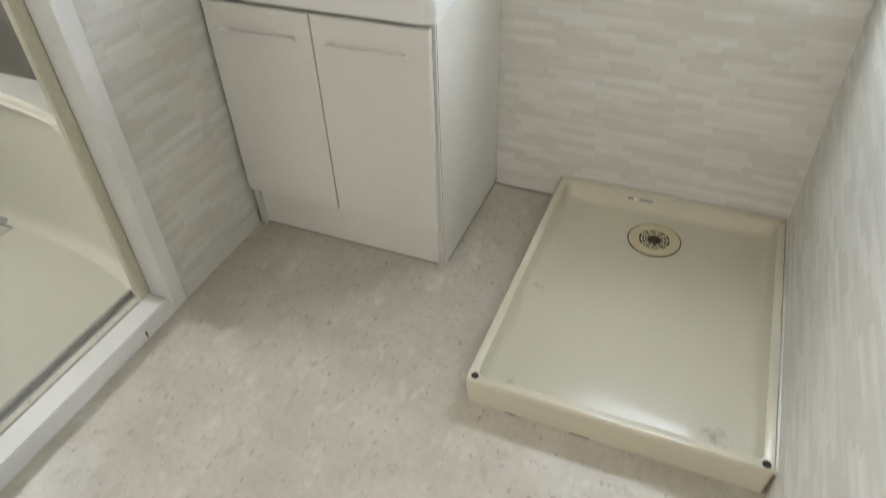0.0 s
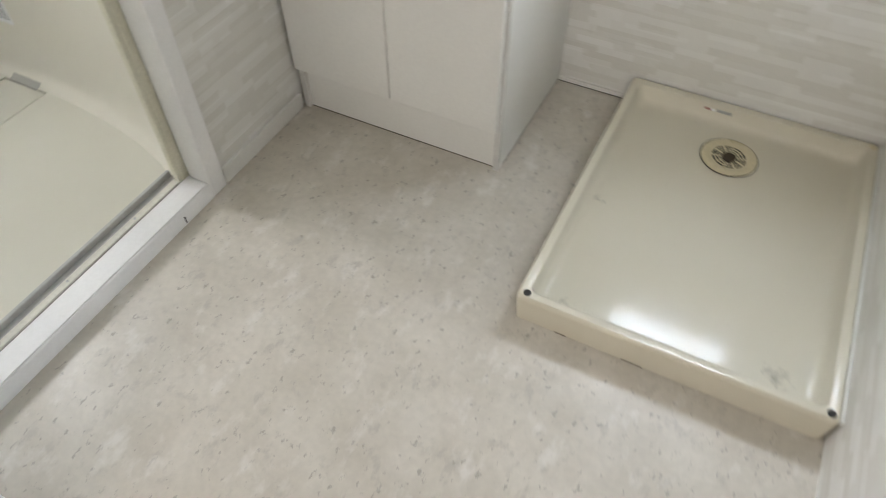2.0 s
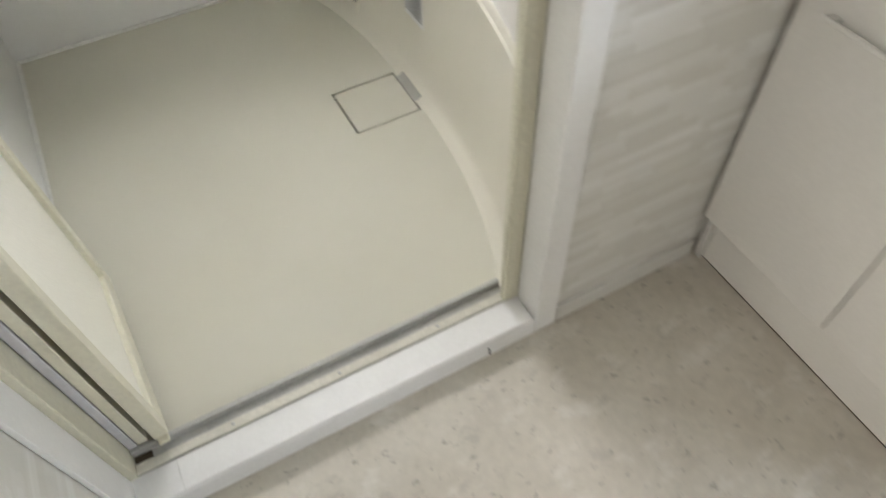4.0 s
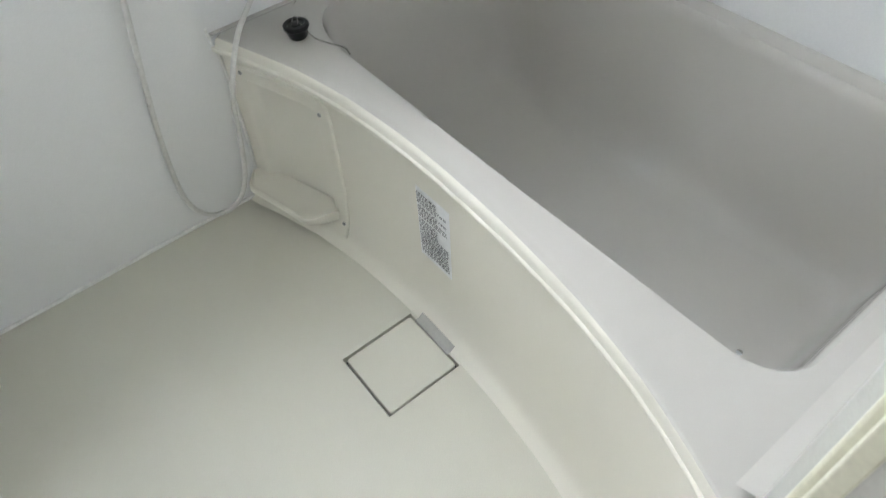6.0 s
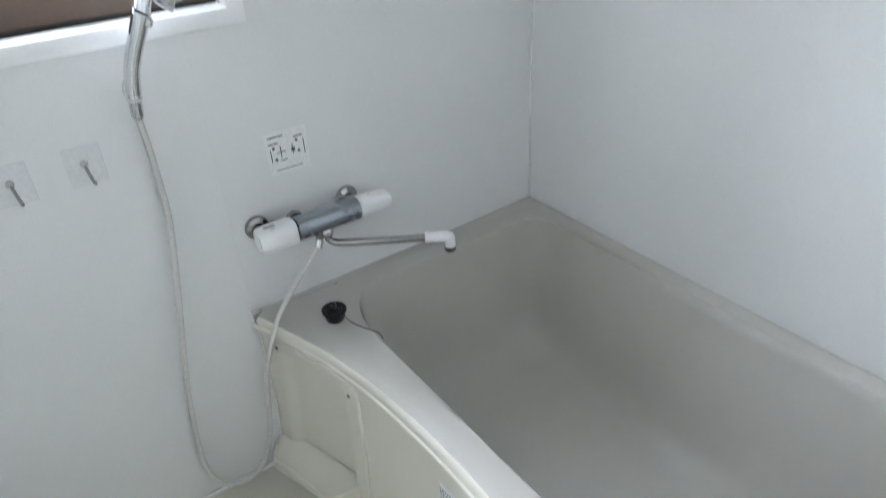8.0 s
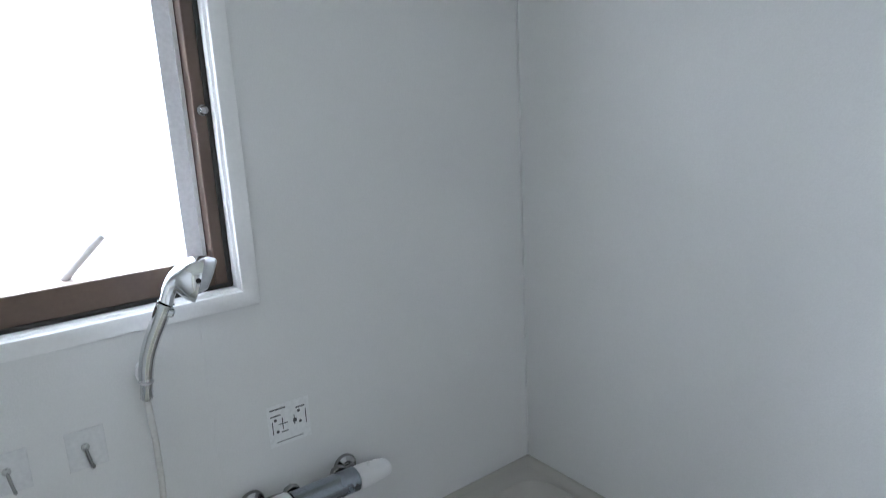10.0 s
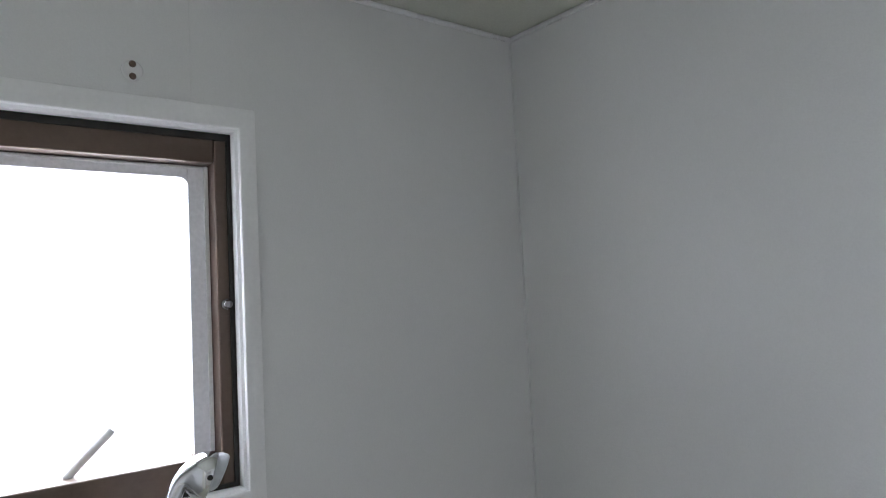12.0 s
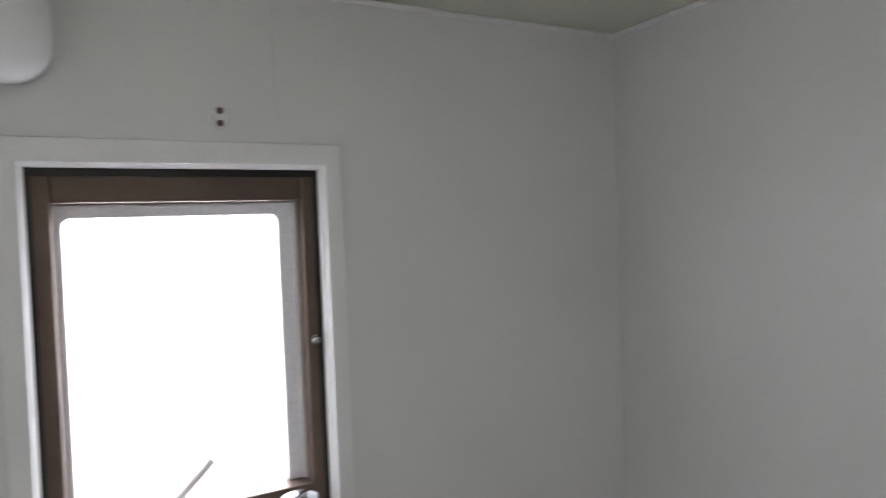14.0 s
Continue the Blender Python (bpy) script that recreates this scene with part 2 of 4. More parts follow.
# ---- mesh helpers ----
def box(bm, x0, x1, y0, y1, z0, z1, bevel=0.0, segments=2):
    made = bmesh.ops.create_cube(bm, size=1, matrix=Matrix.LocRotScale(((x0 + x1) / 2, (y0 + y1) / 2, (z0 + z1) / 2), None, (x1 - x0, y1 - y0, z1 - z0)))
    if bevel:
        edges = list({e for v in made["verts"] for e in v.link_edges})
        bmesh.ops.bevel(bm, geom=edges, offset=bevel, segments=segments, profile=0.5, affect="EDGES")
    return bm


def boxes(*rows, bevel=0.0):
    bm = bmesh.new()
    for r in rows:
        box(bm, *r, bevel=bevel)
    return bm


def mesh_object(name, bm, mat, smooth=False):
    bmesh.ops.recalc_face_normals(bm, faces=bm.faces)
    me = bpy.data.meshes.new(name)
    bm.to_mesh(me)
    bm.free()
    me.materials.append(mat)
    if smooth:
        for p in me.polygons:
            p.use_smooth = True
        me.set_sharp_from_angle(angle=radians(38))
    return new(name, me)


def part(name, bm, mat, parent, label="", smooth=False):
    ob = mesh_object(name, bm, mat, smooth)
    ob.parent = parent
    ob.matrix_parent_inverse = Matrix.Translation(-parent.location)
    return tagged(ob, label)


def thing(name, base, label, category, group=""):
    ob = new(name)
    ob.location = base
    ob.empty_display_size = 0.05
    return tagged(ob, label, category, group)


def setting(name, bm, mat, label="", smooth=False, category=""):
    return tagged(mesh_object(name, bm, mat, smooth), label, category or name.split("_")[0], kind="structure")


def loft(rings, first=False, last=True, closed=True, bm=None):
    """Skins rings of equal length; caps the first and the last where asked."""
    bm = bm or bmesh.new()
    rows = [[bm.verts.new(p) for p in ring] for ring in rings]
    n = len(rows[0])
    for a, b in zip(rows, rows[1:]):
        for i in range(n if closed else n - 1):
            j = (i + 1) % n
            bm.faces.new((a[i], a[j], b[j], b[i]))
    if first:
        bm.faces.new(rows[0][::-1])
    if last:
        bm.faces.new(rows[-1])
    return bm


def rounded(x0, x1, y0, y1, r, z, k=7):
    """A rounded rectangle in plan."""
    out = []
    for cx, cy, a in ((x1 - r, y1 - r, 0), (x0 + r, y1 - r, 90), (x0 + r, y0 + r, 180), (x1 - r, y0 + r, 270)):
        for i in range(k):
            t = radians(a + 90 * i / (k - 1))
            out.append((cx + r * math.cos(t), cy + r * math.sin(t), z))
    return out


def lathe(profile, m, n=28, bm=None):
    """Turns (radius, height) round the z axis of the pose m."""
    rings = [[m @ Vector((r * math.cos(2 * math.pi * i / n), r * math.sin(2 * math.pi * i / n), h)) for i in range(n)] for r, h in profile]
    return loft(rings, True, True, bm=bm)


def aim(start, end):
    """A pose at start with z along the way to end."""
    d = Vector(end) - Vector(start)
    return Matrix.Translation(start) @ d.to_track_quat("Z", "Y").to_matrix().to_4x4()


def rod(start, end, r, bm=None, n=16, chamfer=0.0):
    h = (Vector(end) - Vector(start)).length
    c = chamfer
    prof = [(r - c, 0), (r, c), (r, h - c), (r - c, h)] if c else [(r, 0), (r, h)]
    return lathe(prof, aim(start, end), n, bm)


def smooth_path(points, steps=8):
    """Catmull-Rom through the points."""
    pts = [Vector(p) for p in points]
    pts = [2 * pts[0] - pts[1]] + pts + [2 * pts[-1] - pts[-2]]
    out = []
    for a, b, c, d in zip(pts, pts[1:], pts[2:], pts[3:]):
        for i in range(steps):
            t = i / steps
            out.append(0.5 * (2 * b + (c - a) * t + (2 * a - 5 * b + 4 * c - d) * t * t + (3 * b - a - 3 * c + d) * t ** 3))
    return out + [pts[-2]]


def tube(points, radius, n=12, bm=None):
    """A swept round tube; radius: a number or one per point."""
    pts = [Vector(p) for p in points]
    rad = radius if isinstance(radius, list) else [radius] * len(pts)
    d = (pts[1] - pts[0]).normalized()
    side = d.orthogonal().normalized()
    rings = []
    for i, p in enumerate(pts):
        d = (pts[min(i + 1, len(pts) - 1)] - pts[max(i - 1, 0)]).normalized()
        side = (side - d * side.dot(d)).normalized()
        up = d.cross(side)
        rings.append([p + rad[i] * (math.cos(2 * math.pi * k / n) * side + math.sin(2 * math.pi * k / n) * up) for k in range(n)])
    return loft(rings, True, True, bm=bm)


def curve(points):
    """y over x through a few plan points, smoothly."""
    xs, ys = np.array(points).T

    def at(x):
        i = int(np.clip(np.searchsorted(xs, x) - 1, 0, len(xs) - 2))
        p = [ys[max(i - 1, 0)], ys[i], ys[i + 1], ys[min(i + 2, len(ys) - 1)]]
        t = (x - xs[i]) / (xs[i + 1] - xs[i])
        return float(0.5 * (2 * p[1] + (p[2] - p[0]) * t + (2 * p[0] - 5 * p[1] + 4 * p[2] - p[3]) * t * t + (3 * p[1] - p[0] - 3 * p[2] + p[3]) * t ** 3))
    return at


# ---- the setting: washroom ----
BACK, RIGHT, HIGH = 1.66, 1.492, 2.35
setting("floor", boxes((-0.0, 1.632, -2.4, 1.80, -0.12, 0.0)), VINYL, "pale speckled stone-print vinyl floor")
setting("wall_back", boxes((-0.06, 1.00, BACK, BACK + 0.14, 0, HIGH), (1.44, 1.632, BACK, BACK + 0.14, 0, HIGH),
                           (1.00, 1.44, BACK, BACK + 0.14, 0, 0.985), (1.00, 1.44, BACK, BACK + 0.14, 1.28, HIGH)), PAPER_X,
        "wallpapered wall with short pale printed bars")
setting("wall_right", boxes((RIGHT, RIGHT + 0.14, 0.0, BACK, 0, HIGH)), PAPER_Y, "wallpapered wall with short pale printed bars")
setting("wall_near", boxes((-0.06, 0.325, -0.10, 0.0, 0, HIGH), (0.325, RIGHT + 0.14, -0.10, 0.0, 2.04, HIGH)), PAPER_X,
        "wallpapered wall with a doorway to the hall")
setting("wall_bath", boxes((-0.06, 0.0, 0.845, BACK, 0, HIGH), (-0.06, 0.0, 0.0, 0.845, 2.0, HIGH)), PAPER_Y,
        "wallpapered wall round the bathroom doorway")
setting("ceiling", boxes((-0.06, RIGHT + 0.14, -2.4, BACK + 0.14, HIGH, HIGH + 0.1)), HALL, "plain white washroom ceiling")
setting("wall_hall_left", boxes((-0.1, 0.0, -2.3, -0.10, 0, HIGH)), HALL, "plain white hall wall")
setting("wall_hall_right", boxes((RIGHT, 1.632, -2.3, -0.10, 0, HIGH)), HALL, "plain white hall wall")
# never in view; the opening is assumed, to hold the fill lamp
setting("wall_hall_end", boxes((-0.1, 0.42, -2.42, -2.3, 0, HIGH), (1.48, 1.632, -2.42, -2.3, 0, HIGH), (0.42, 1.48, -2.42, -2.3, 0, 0.88),
                               (0.42, 1.48, -2.42, -2.3, 2.02, HIGH)), HALL, "plain white hall wall with an assumed, unseen window")
setting("window_2", boxes((1.00, 1.44, BACK - 0.012, BACK + 0.03, 0.950, 0.985), (1.00, 1.44, BACK - 0.012, BACK + 0.03, 1.28, 1.315), (1.295, 1.325, BACK + 0.02, BACK + 0.05, 0.985, 1.28),
                          (0.965, 1.00, BACK - 0.012, BACK - 0.001, 0.950, 1.315), (1.44, 1.475, BACK - 0.012, BACK - 0.001, 0.950, 1.315)), PAINT,
        "white-trimmed washroom window")

for name, row in (("baseboard", (0.0005, 0.010, 0.850, 1.20, 0, 0.048)), ("baseboard", (0.014, 0.312, 0.0005, 0.010, 0, 0.050)),
                  ("baseboard", (0.625, 0.836, BACK - 0.010, BACK - 0.0005, 0.004, 0.016))):
    setting(name, boxes(row, bevel=0.002), LAMINATE, "low white painted baseboard", category="baseboard")
for x0, x1, z0, z1 in ((0.314, 0.352, 0, 2.07), (1.474, 1.4915, 0, 2.03), (0.352, 1.4915, 2.03, 2.07)):
    setting("trim", boxes((x0, x1, -0.11, 0.008, z0, z1), bevel=0.003), PAINT, "white painted trim of the hall doorway")

setting("trim", boxes((0.626, 0.834, BACK - 0.007, BACK - 0.0006, 0.0002, 0.0036)), DARK, "dark gap under the back baseboard")
setting("trim", boxes((RIGHT - 0.0055, RIGHT - 0.0002, 0.806, BACK - 0.004, 0.074, 0.0862), bevel=0.0015), SILICONE, "pale sealant bead beside the drain pan")

# bathroom doorway: white casing, sill, ivory inner frame, aluminium track
casing = thing("door_1", (0.0, 0.42, 0.0), "white casing with an ivory folding-door frame inside", "door frame")
casing["kind"] = "structure"
part("side_casing", boxes((-0.058, 0.012, 0.797, 0.846, 0.0, 2.04), bevel=0.003), PAINT, casing)
part("side_casing", boxes((-0.058, 0.012, 0.001, 0.010, 0.034, 2.04), bevel=0.002), PAINT, casing)
part("head_casing", boxes((-0.058, 0.012, 0.010, 0.797, 1.995, 2.04), bevel=0.003), PAINT, casing)
def prism(profile, y0, y1):
    """A length along y of an (x, z) outline."""
    return loft([[(x, y, z) for x, z in profile] for y in (y0, y1)], True, True)


part("sill", prism([(-0.060, 0.0), (0.0115, 0.0), (0.0115, 0.010), (0.0065, 0.037), (0.0045, 0.0405), (0.001, 0.0425), (-0.060, 0.0425)], 0.010, 0.796), PAINT, casing, "white painted door sill")
part("sill_plate", boxes((-0.0575, 0.0035, 0.090, 0.792, 0.0415, 0.0465), bevel=0.001), PAINT, casing, "smooth white sill plate")
part("joint_mark", boxes((0.0085, 0.0122, 0.690, 0.6930, 0.004, 0.024)), DARK, casing)
part("inner_frame", boxes((-0.084, -0.059, 0.778, 0.800, 0.03, 2.0), bevel=0.003), OLIVE, casing, "yellowed ivory frame upright")
part("inner_frame", boxes((-0.076, -0.059, 0.765, 0.779, 0.045, 2.0), bevel=0.002), OLIVE, casing)
part("inner_frame", boxes((-0.112, -0.059, 0.004, 0.022, 0.03, 2.0), bevel=0.003), OLIVE, casing, "yellowed ivory frame upright")
part("inner_frame", boxes((-0.096, -0.059, 0.0225, 0.778, 1.955, 1.995), bevel=0.003), OLIVE, casing)
part("floor_track", boxes((-0.081, -0.0620, 0.0225, 0.778, 0.02, 0.0480), bevel=0.002), TRACK_IVORY, casing, "ivory track strip")
part("floor_track", boxes((-0.109, -0.0985, 0.0225, 0.778, 0.02, 0.060), bevel=0.003), GREY_RAIL, casing, "grey track rail")
part("track_groove", boxes((-0.0985, -0.081, 0.0225, 0.778, 0.02, 0.045), bevel=0.001), GREY_RAIL, casing, "dull grey track groove")
part("track_line", boxes((-0.0618, -0.0602, 0.0225, 0.790, 0.030, 0.0450)), SHADOW_RESIN, casing)
part("track_dirt", boxes((-0.097, -0.083, 0.024, 0.056, 0.0442, 0.0460), bevel=0.0008), DIRT, casing, "brown grime in the track corner")
for y in (0.20, 0.41, 0.62):
    part("screw", lathe([(0.0035, 0), (0.0035, 0.0012), (0.002, 0.002)], pose(-0.072, y, 0.0478), 10), ALU, casing)

# ---- the setting: bathroom ----
WA, WB, WC, WN, BF, BC = -1.41, 1.656, -0.096, -0.02, 0.031, 2.14
setting("bath_floor", boxes((WA, -0.84, WN, 1.66, -0.1, BF), (-0.667, WC, WN, 1.66, -0.1, BF), (-0.84, -0.667, WN, 0.704, -0.1, BF),
                            (-0.84, -0.667, 0.886, 1.66, -0.1, BF), (-0.84, -0.667, 0.704, 0.886, -0.1, -0.03)), BATH_FLOOR,
        "ivory moulded bathroom floor", category="floor")
Y0, Y1, Z0, Z1 = 0.428, 0.917, 1.146, 1.816
setting("wall_window", boxes((WA - 0.17, WA, WN - 0.1, Y0, -0.1, BC + 0.2), (WA - 0.17, WA, Y1, WB + 0.1, -0.1, BC + 0.2),
                             (WA - 0.17, WA, Y0, Y1, -0.1, Z0), (WA - 0.17, WA, Y0, Y1, Z1, BC + 0.2)), PANEL, "white bathroom wall panel with a window", category="wall")
setting("wall_tub", boxes((WA, WC, WB, WB + 0.1, -0.1, BC + 0.2)), PANEL, "white bathroom wall panel behind the tub", category="wall")
setting("wall_bath_near", boxes((WA, WC, WN - 0.1, WN, -0.1, BC + 0.2)), PANEL, "white bathroom wall panel", category="wall")
setting("wall_bath_door", boxes((WC, -0.062, 0.801, WB, -0.1, BC + 0.2), (WC, -0.062, WN, 0.003, -0.1, BC + 0.2), (WC, -0.062, 0.003, 0.801, 2.0, BC + 0.2)), PANEL,
        "white bathroom wall panel beside the doorway", category="wall")
setting("bath_ceiling", boxes((WA, WC, WN, WB, BC, BC + 0.12)), CEILING, "cream bathroom ceiling panel", category="ceiling")
for row in ((WA, WA + 0.010, WN, WB, BC - 0.012, BC), (WA + 0.010, WC, WB - 0.010, WB, BC - 0.012, BC), (WA + 0.010, WC, WN, WN + 0.010, BC - 0.012, BC)):
    setting("trim", boxes(row, bevel=0.004), WHITE_PLASTIC, "slim white ceiling trim")
for row in ((WA, WA + 0.009, WN, 0.80, BF, BF + 0.009), (WA + 0.009, WC, WN, WN + 0.009, BF, BF + 0.009)):
    setting("trim", boxes(row, bevel=0.003), SILICONE, "pale sealant bead at the floor edge")
for z0, z1 in ((0.51, Z0 - 0.032), (Z1 + 0.042, BC - 0.013)):
    setting("trim", boxes((WA, WA + 0.0012, 0.8318, 0.8342, z0, z1)), PANEL, "slim panel joint strip")
setting("trim", boxes((WA, WA + 0.004, WB - 0.004, WB, 0.505, BC - 0.013), bevel=0.001), PANEL, "slim corner strip")

# bathroom window
win = thing("window_1", (WA, 0.67, Z0), "brown aluminium awning window in a white surround", "window")
win["kind"] = "structure"
def frame_ring(d, x):
    """The opening's outline grown by d, at the depth x."""
    lo, hi, up = d * 0.034, d * 0.033, d * (0.040 if d > 0 else 0.033)
    return [(x, Y0 - lo, Z0 - d * 0.032), (x, Y1 + hi, Z0 - d * 0.032), (x, Y1 + hi, Z1 + up), (x, Y0 - lo, Z1 + up)]


part("surround", loft([frame_ring(d, WA + x) for d, x in ((1, 0.0), (1, 0.006), (0.97, 0.0085), (0.92, 0.009), (0.10, 0.009), (0.03, 0.0075), (0.0, 0.004), (0.0, -0.0005))], False, False), PAINT, win, "white plastic surround", True)
part("reveal", loft([frame_ring(d, WA + x) for d, x in ((0.0, -0.0006), (-0.15, -0.004), (-0.17, -0.014), (-0.17, -0.026))], False, False), PAINT, win, "white rounded inner edge", True)
for row in ((WA - 0.11, WA - 0.027, Y0, Y0 + 0.040, Z0, Z1), (WA - 0.11, WA - 0.027, Y1 - 0.036, Y1, Z0, Z1),
            (WA - 0.11, WA - 0.027, Y0 + 0.040, Y1 - 0.036, Z0, Z0 + 0.066), (WA - 0.11, WA - 0.027, Y0 + 0.040, Y1 - 0.036, Z1 - 0.062, Z1)):
    part("frame", boxes(row, bevel=0.003), BRONZE, win, "brown anodised frame")
ga, gb, gw = WA - 0.0268, WA - 0.0215, 0.0085
part("gasket", boxes((ga, gb, Y1 - 0.006 - gw, Y1 - 0.0062, Z0 + 0.005, Z1 - 0.005), (ga, gb, Y0 + 0.0062, Y0 + 0.006 + gw, Z0 + 0.005, Z1 - 0.005),
                     (ga, gb, Y0 + 0.006 + gw, Y1 - 0.006 - gw, Z1 - 0.005 - gw * 1.6, Z1 - 0.0052), (ga, gb, Y0 + 0.006 + gw, Y1 - 0.006 - gw, Z0 + 0.0052, Z0 + 0.005 + gw)), DARK, win, "black seal line")
sash = part("sash", boxes((WA - 0.10, WA - 0.065, Y0 + 0.040, Y0 + 0.054, Z0 + 0.066, Z1 - 0.062), (WA - 0.10, WA - 0.065, Y1 - 0.074, Y1 - 0.036, Z0 + 0.066, Z1 - 0.062),
                          (WA - 0.10, WA - 0.065, Y0 + 0.054, Y1 - 0.074, Z1 - 0.086, Z1 - 0.062), bevel=0.002), SILVER, win,
            "silver aluminium sash")
# metal bead coloured white: its bright reflection of the outside is painted in
part("sash_bead", boxes((WA - 0.067, WA - 0.0600, Y1 - 0.0445, Y1 - 0.0375, Z0 + 0.066, Z1 - 0.063), (WA - 0.067, WA - 0.0615, Y0 + 0.054, Y1 - 0.044, Z1 - 0.068, Z1 - 0.0645)), PAPER_WHITE, sash)
for ya, za, sy, sz in ((Y1 - 0.074, Z1 - 0.086, -1, -1), (Y0 + 0.054, Z1 - 0.086, 1, -1)):
    arc = [(ya + sy * 0.014 * (1 - math.sin(a)), za + sz * 0.014 * (1 - math.cos(a))) for a in np.linspace(0, math.pi / 2, 7)]
    part("corner_fillet", loft([[(x, y, z) for y, z in arc + [(ya + sy * -0.001, za + sz * -0.001)]] for x in (WA - 0.082, WA - 0.066)], True, True), SILVER, sash)
pane = part("pane", boxes((WA - 0.088, WA - 0.083, Y0 + 0.054, Y1 - 0.074, Z0 + 0.0655, Z1 - 0.086)), GLASS, win, "bright clear glass pane")
pane.visible_shadow = False
# the arm's white colour stands in for backlight bloom round it
part("stay_arm", rod((WA - 0.072, 0.632, 1.211), (WA - 0.072, 0.706, 1.281), 0.0085, chamfer=0.002), PAPER_WHITE, win, "metal stay arm, whitened for the window's glare", True)
knob = lathe([(0.010, 0), (0.010, 0.004), (0.007, 0.006), (0.0085, 0.012), (0.007, 0.016), (0.003, 0.0175)], pose(WA - 0.027, 0.896, 1.487, 0, 90, 0), 18)
part("catch", knob, DARK_CHROME, win, "small chrome catch", True)


# ---- washroom things ----
def vanity():
    x0, x1, yf = 0.011, 0.622, 1.208
    t = thing("vanity_cabinet", (0.315, 1.43, 0.0), "white two-door vanity cabinet standing on the vinyl floor", "vanity cabinet")
    part("side_gap", boxes((x1 - 0.010, x1 - 0.0015, yf + 0.03, BACK - 0.004, 0.0, 0.0042)), DARK, t)
    for a, b in ((x0, x0 + 0.017), (x1 - 0.017, x1)):
        part("foot", boxes((a, b, yf, yf + 0.03, 0.0, 0.0042)), LAMINATE, t)
        part("side_panel", boxes((a, b, yf, BACK - 0.002, 0.0043, 0.7075), bevel=0.0015), LAMINATE, t)
        part("edge_band", boxes((a + 0.001, b - 0.001, yf - 0.0015, yf + 0.0004, 0.004, 0.706)), LAMINATE_EDGE, t)
    part("side_line", boxes((x1 - 0.0004, x1 + 0.0006, yf + 0.0035, yf + 0.0058, 0.002, 0.7065)), GREY_POCKET, t)
    part("bottom_panel", boxes((x0 + 0.018, x1 - 0.018, yf + 0.02, BACK - 0.02, 0.142, 0.158)), LAMINATE, t)
    part("back_panel", boxes((x0 + 0.018, x1 - 0.018, BACK - 0.012, BACK - 0.004, 0.02, 0.707)), LAMINATE, t)
    part("kick_board", boxes((x0 + 0.0175, x1 - 0.0175, yf + 0.010, yf + 0.024, 0.0032, 0.150), bevel=0.001), LAMINATE, t)
    # dark brown strip drawn for the shaded gap below the kick board
    part("kick_gap", boxes((x0 + 0.0175, x1 - 0.0175, yf + 0.0105, yf + 0.020, 0.0, 0.0030)), DIRT, t)
    part("top_rail", boxes((x0 + 0.0175, x1 - 0.0175, yf + 0.006, yf + 0.03, 0.690, 0.7075)), GREY_POCKET, t)
    for a, b, hx in ((x0 + 0.001, 0.3125, 0.17), (0.3155, x1 - 0.008, 0.46)):
        d = part("door", boxes((a, b, yf - 0.019, yf - 0.002, 0.140, 0.700), bevel=0.0018), LAMINATE, t)
        bar = bmesh.new()
        box(bar, hx - 0.105, hx + 0.105, yf - 0.036, yf - 0.029, 0.632, 0.641, 0.003)
        for s in (-0.092, 0.092):
            box(bar, hx + s - 0.006, hx + s + 0.006, yf - 0.032, yf - 0.018, 0.633, 0.640, 0.0015)
        part("handle", bar, LAMINATE, d, "pale plastic bar handle")
    return t


vanity()

# basin on the vanity: rounded front, bowl inside
basin = thing("washbasin", (0.315, 1.43, 0.708), "white resin washbasin resting on the vanity cabinet", "washbasin")
bx = (0.006, 0.624, 1.190, BACK - 0.002)


def inset(d, z, r, dy=0.0):
    return rounded(bx[0] + d, bx[1] - d, bx[2] + d + dy, bx[3] - d, r, z)


part("bowl", loft([inset(0.004, 0.708, 0.03), inset(0.001, 0.711, 0.035), inset(0.0, 0.765, 0.04), inset(0.0, 0.838, 0.04), inset(0.006, 0.848, 0.038),
                   inset(0.030, 0.848, 0.05), inset(0.040, 0.838, 0.055), inset(0.07, 0.77, 0.07), inset(0.13, 0.742, 0.06), inset(0.2, 0.738, 0.012)], True, True), CERAMIC, basin, "", True)
part("drain_ring", lathe([(0.022, 0), (0.022, 0.002), (0.018, 0.003), (0.017, 0.001)], pose(0.315, 1.425, 0.7385), 20), CHROME, basin, "chrome drain ring", True)


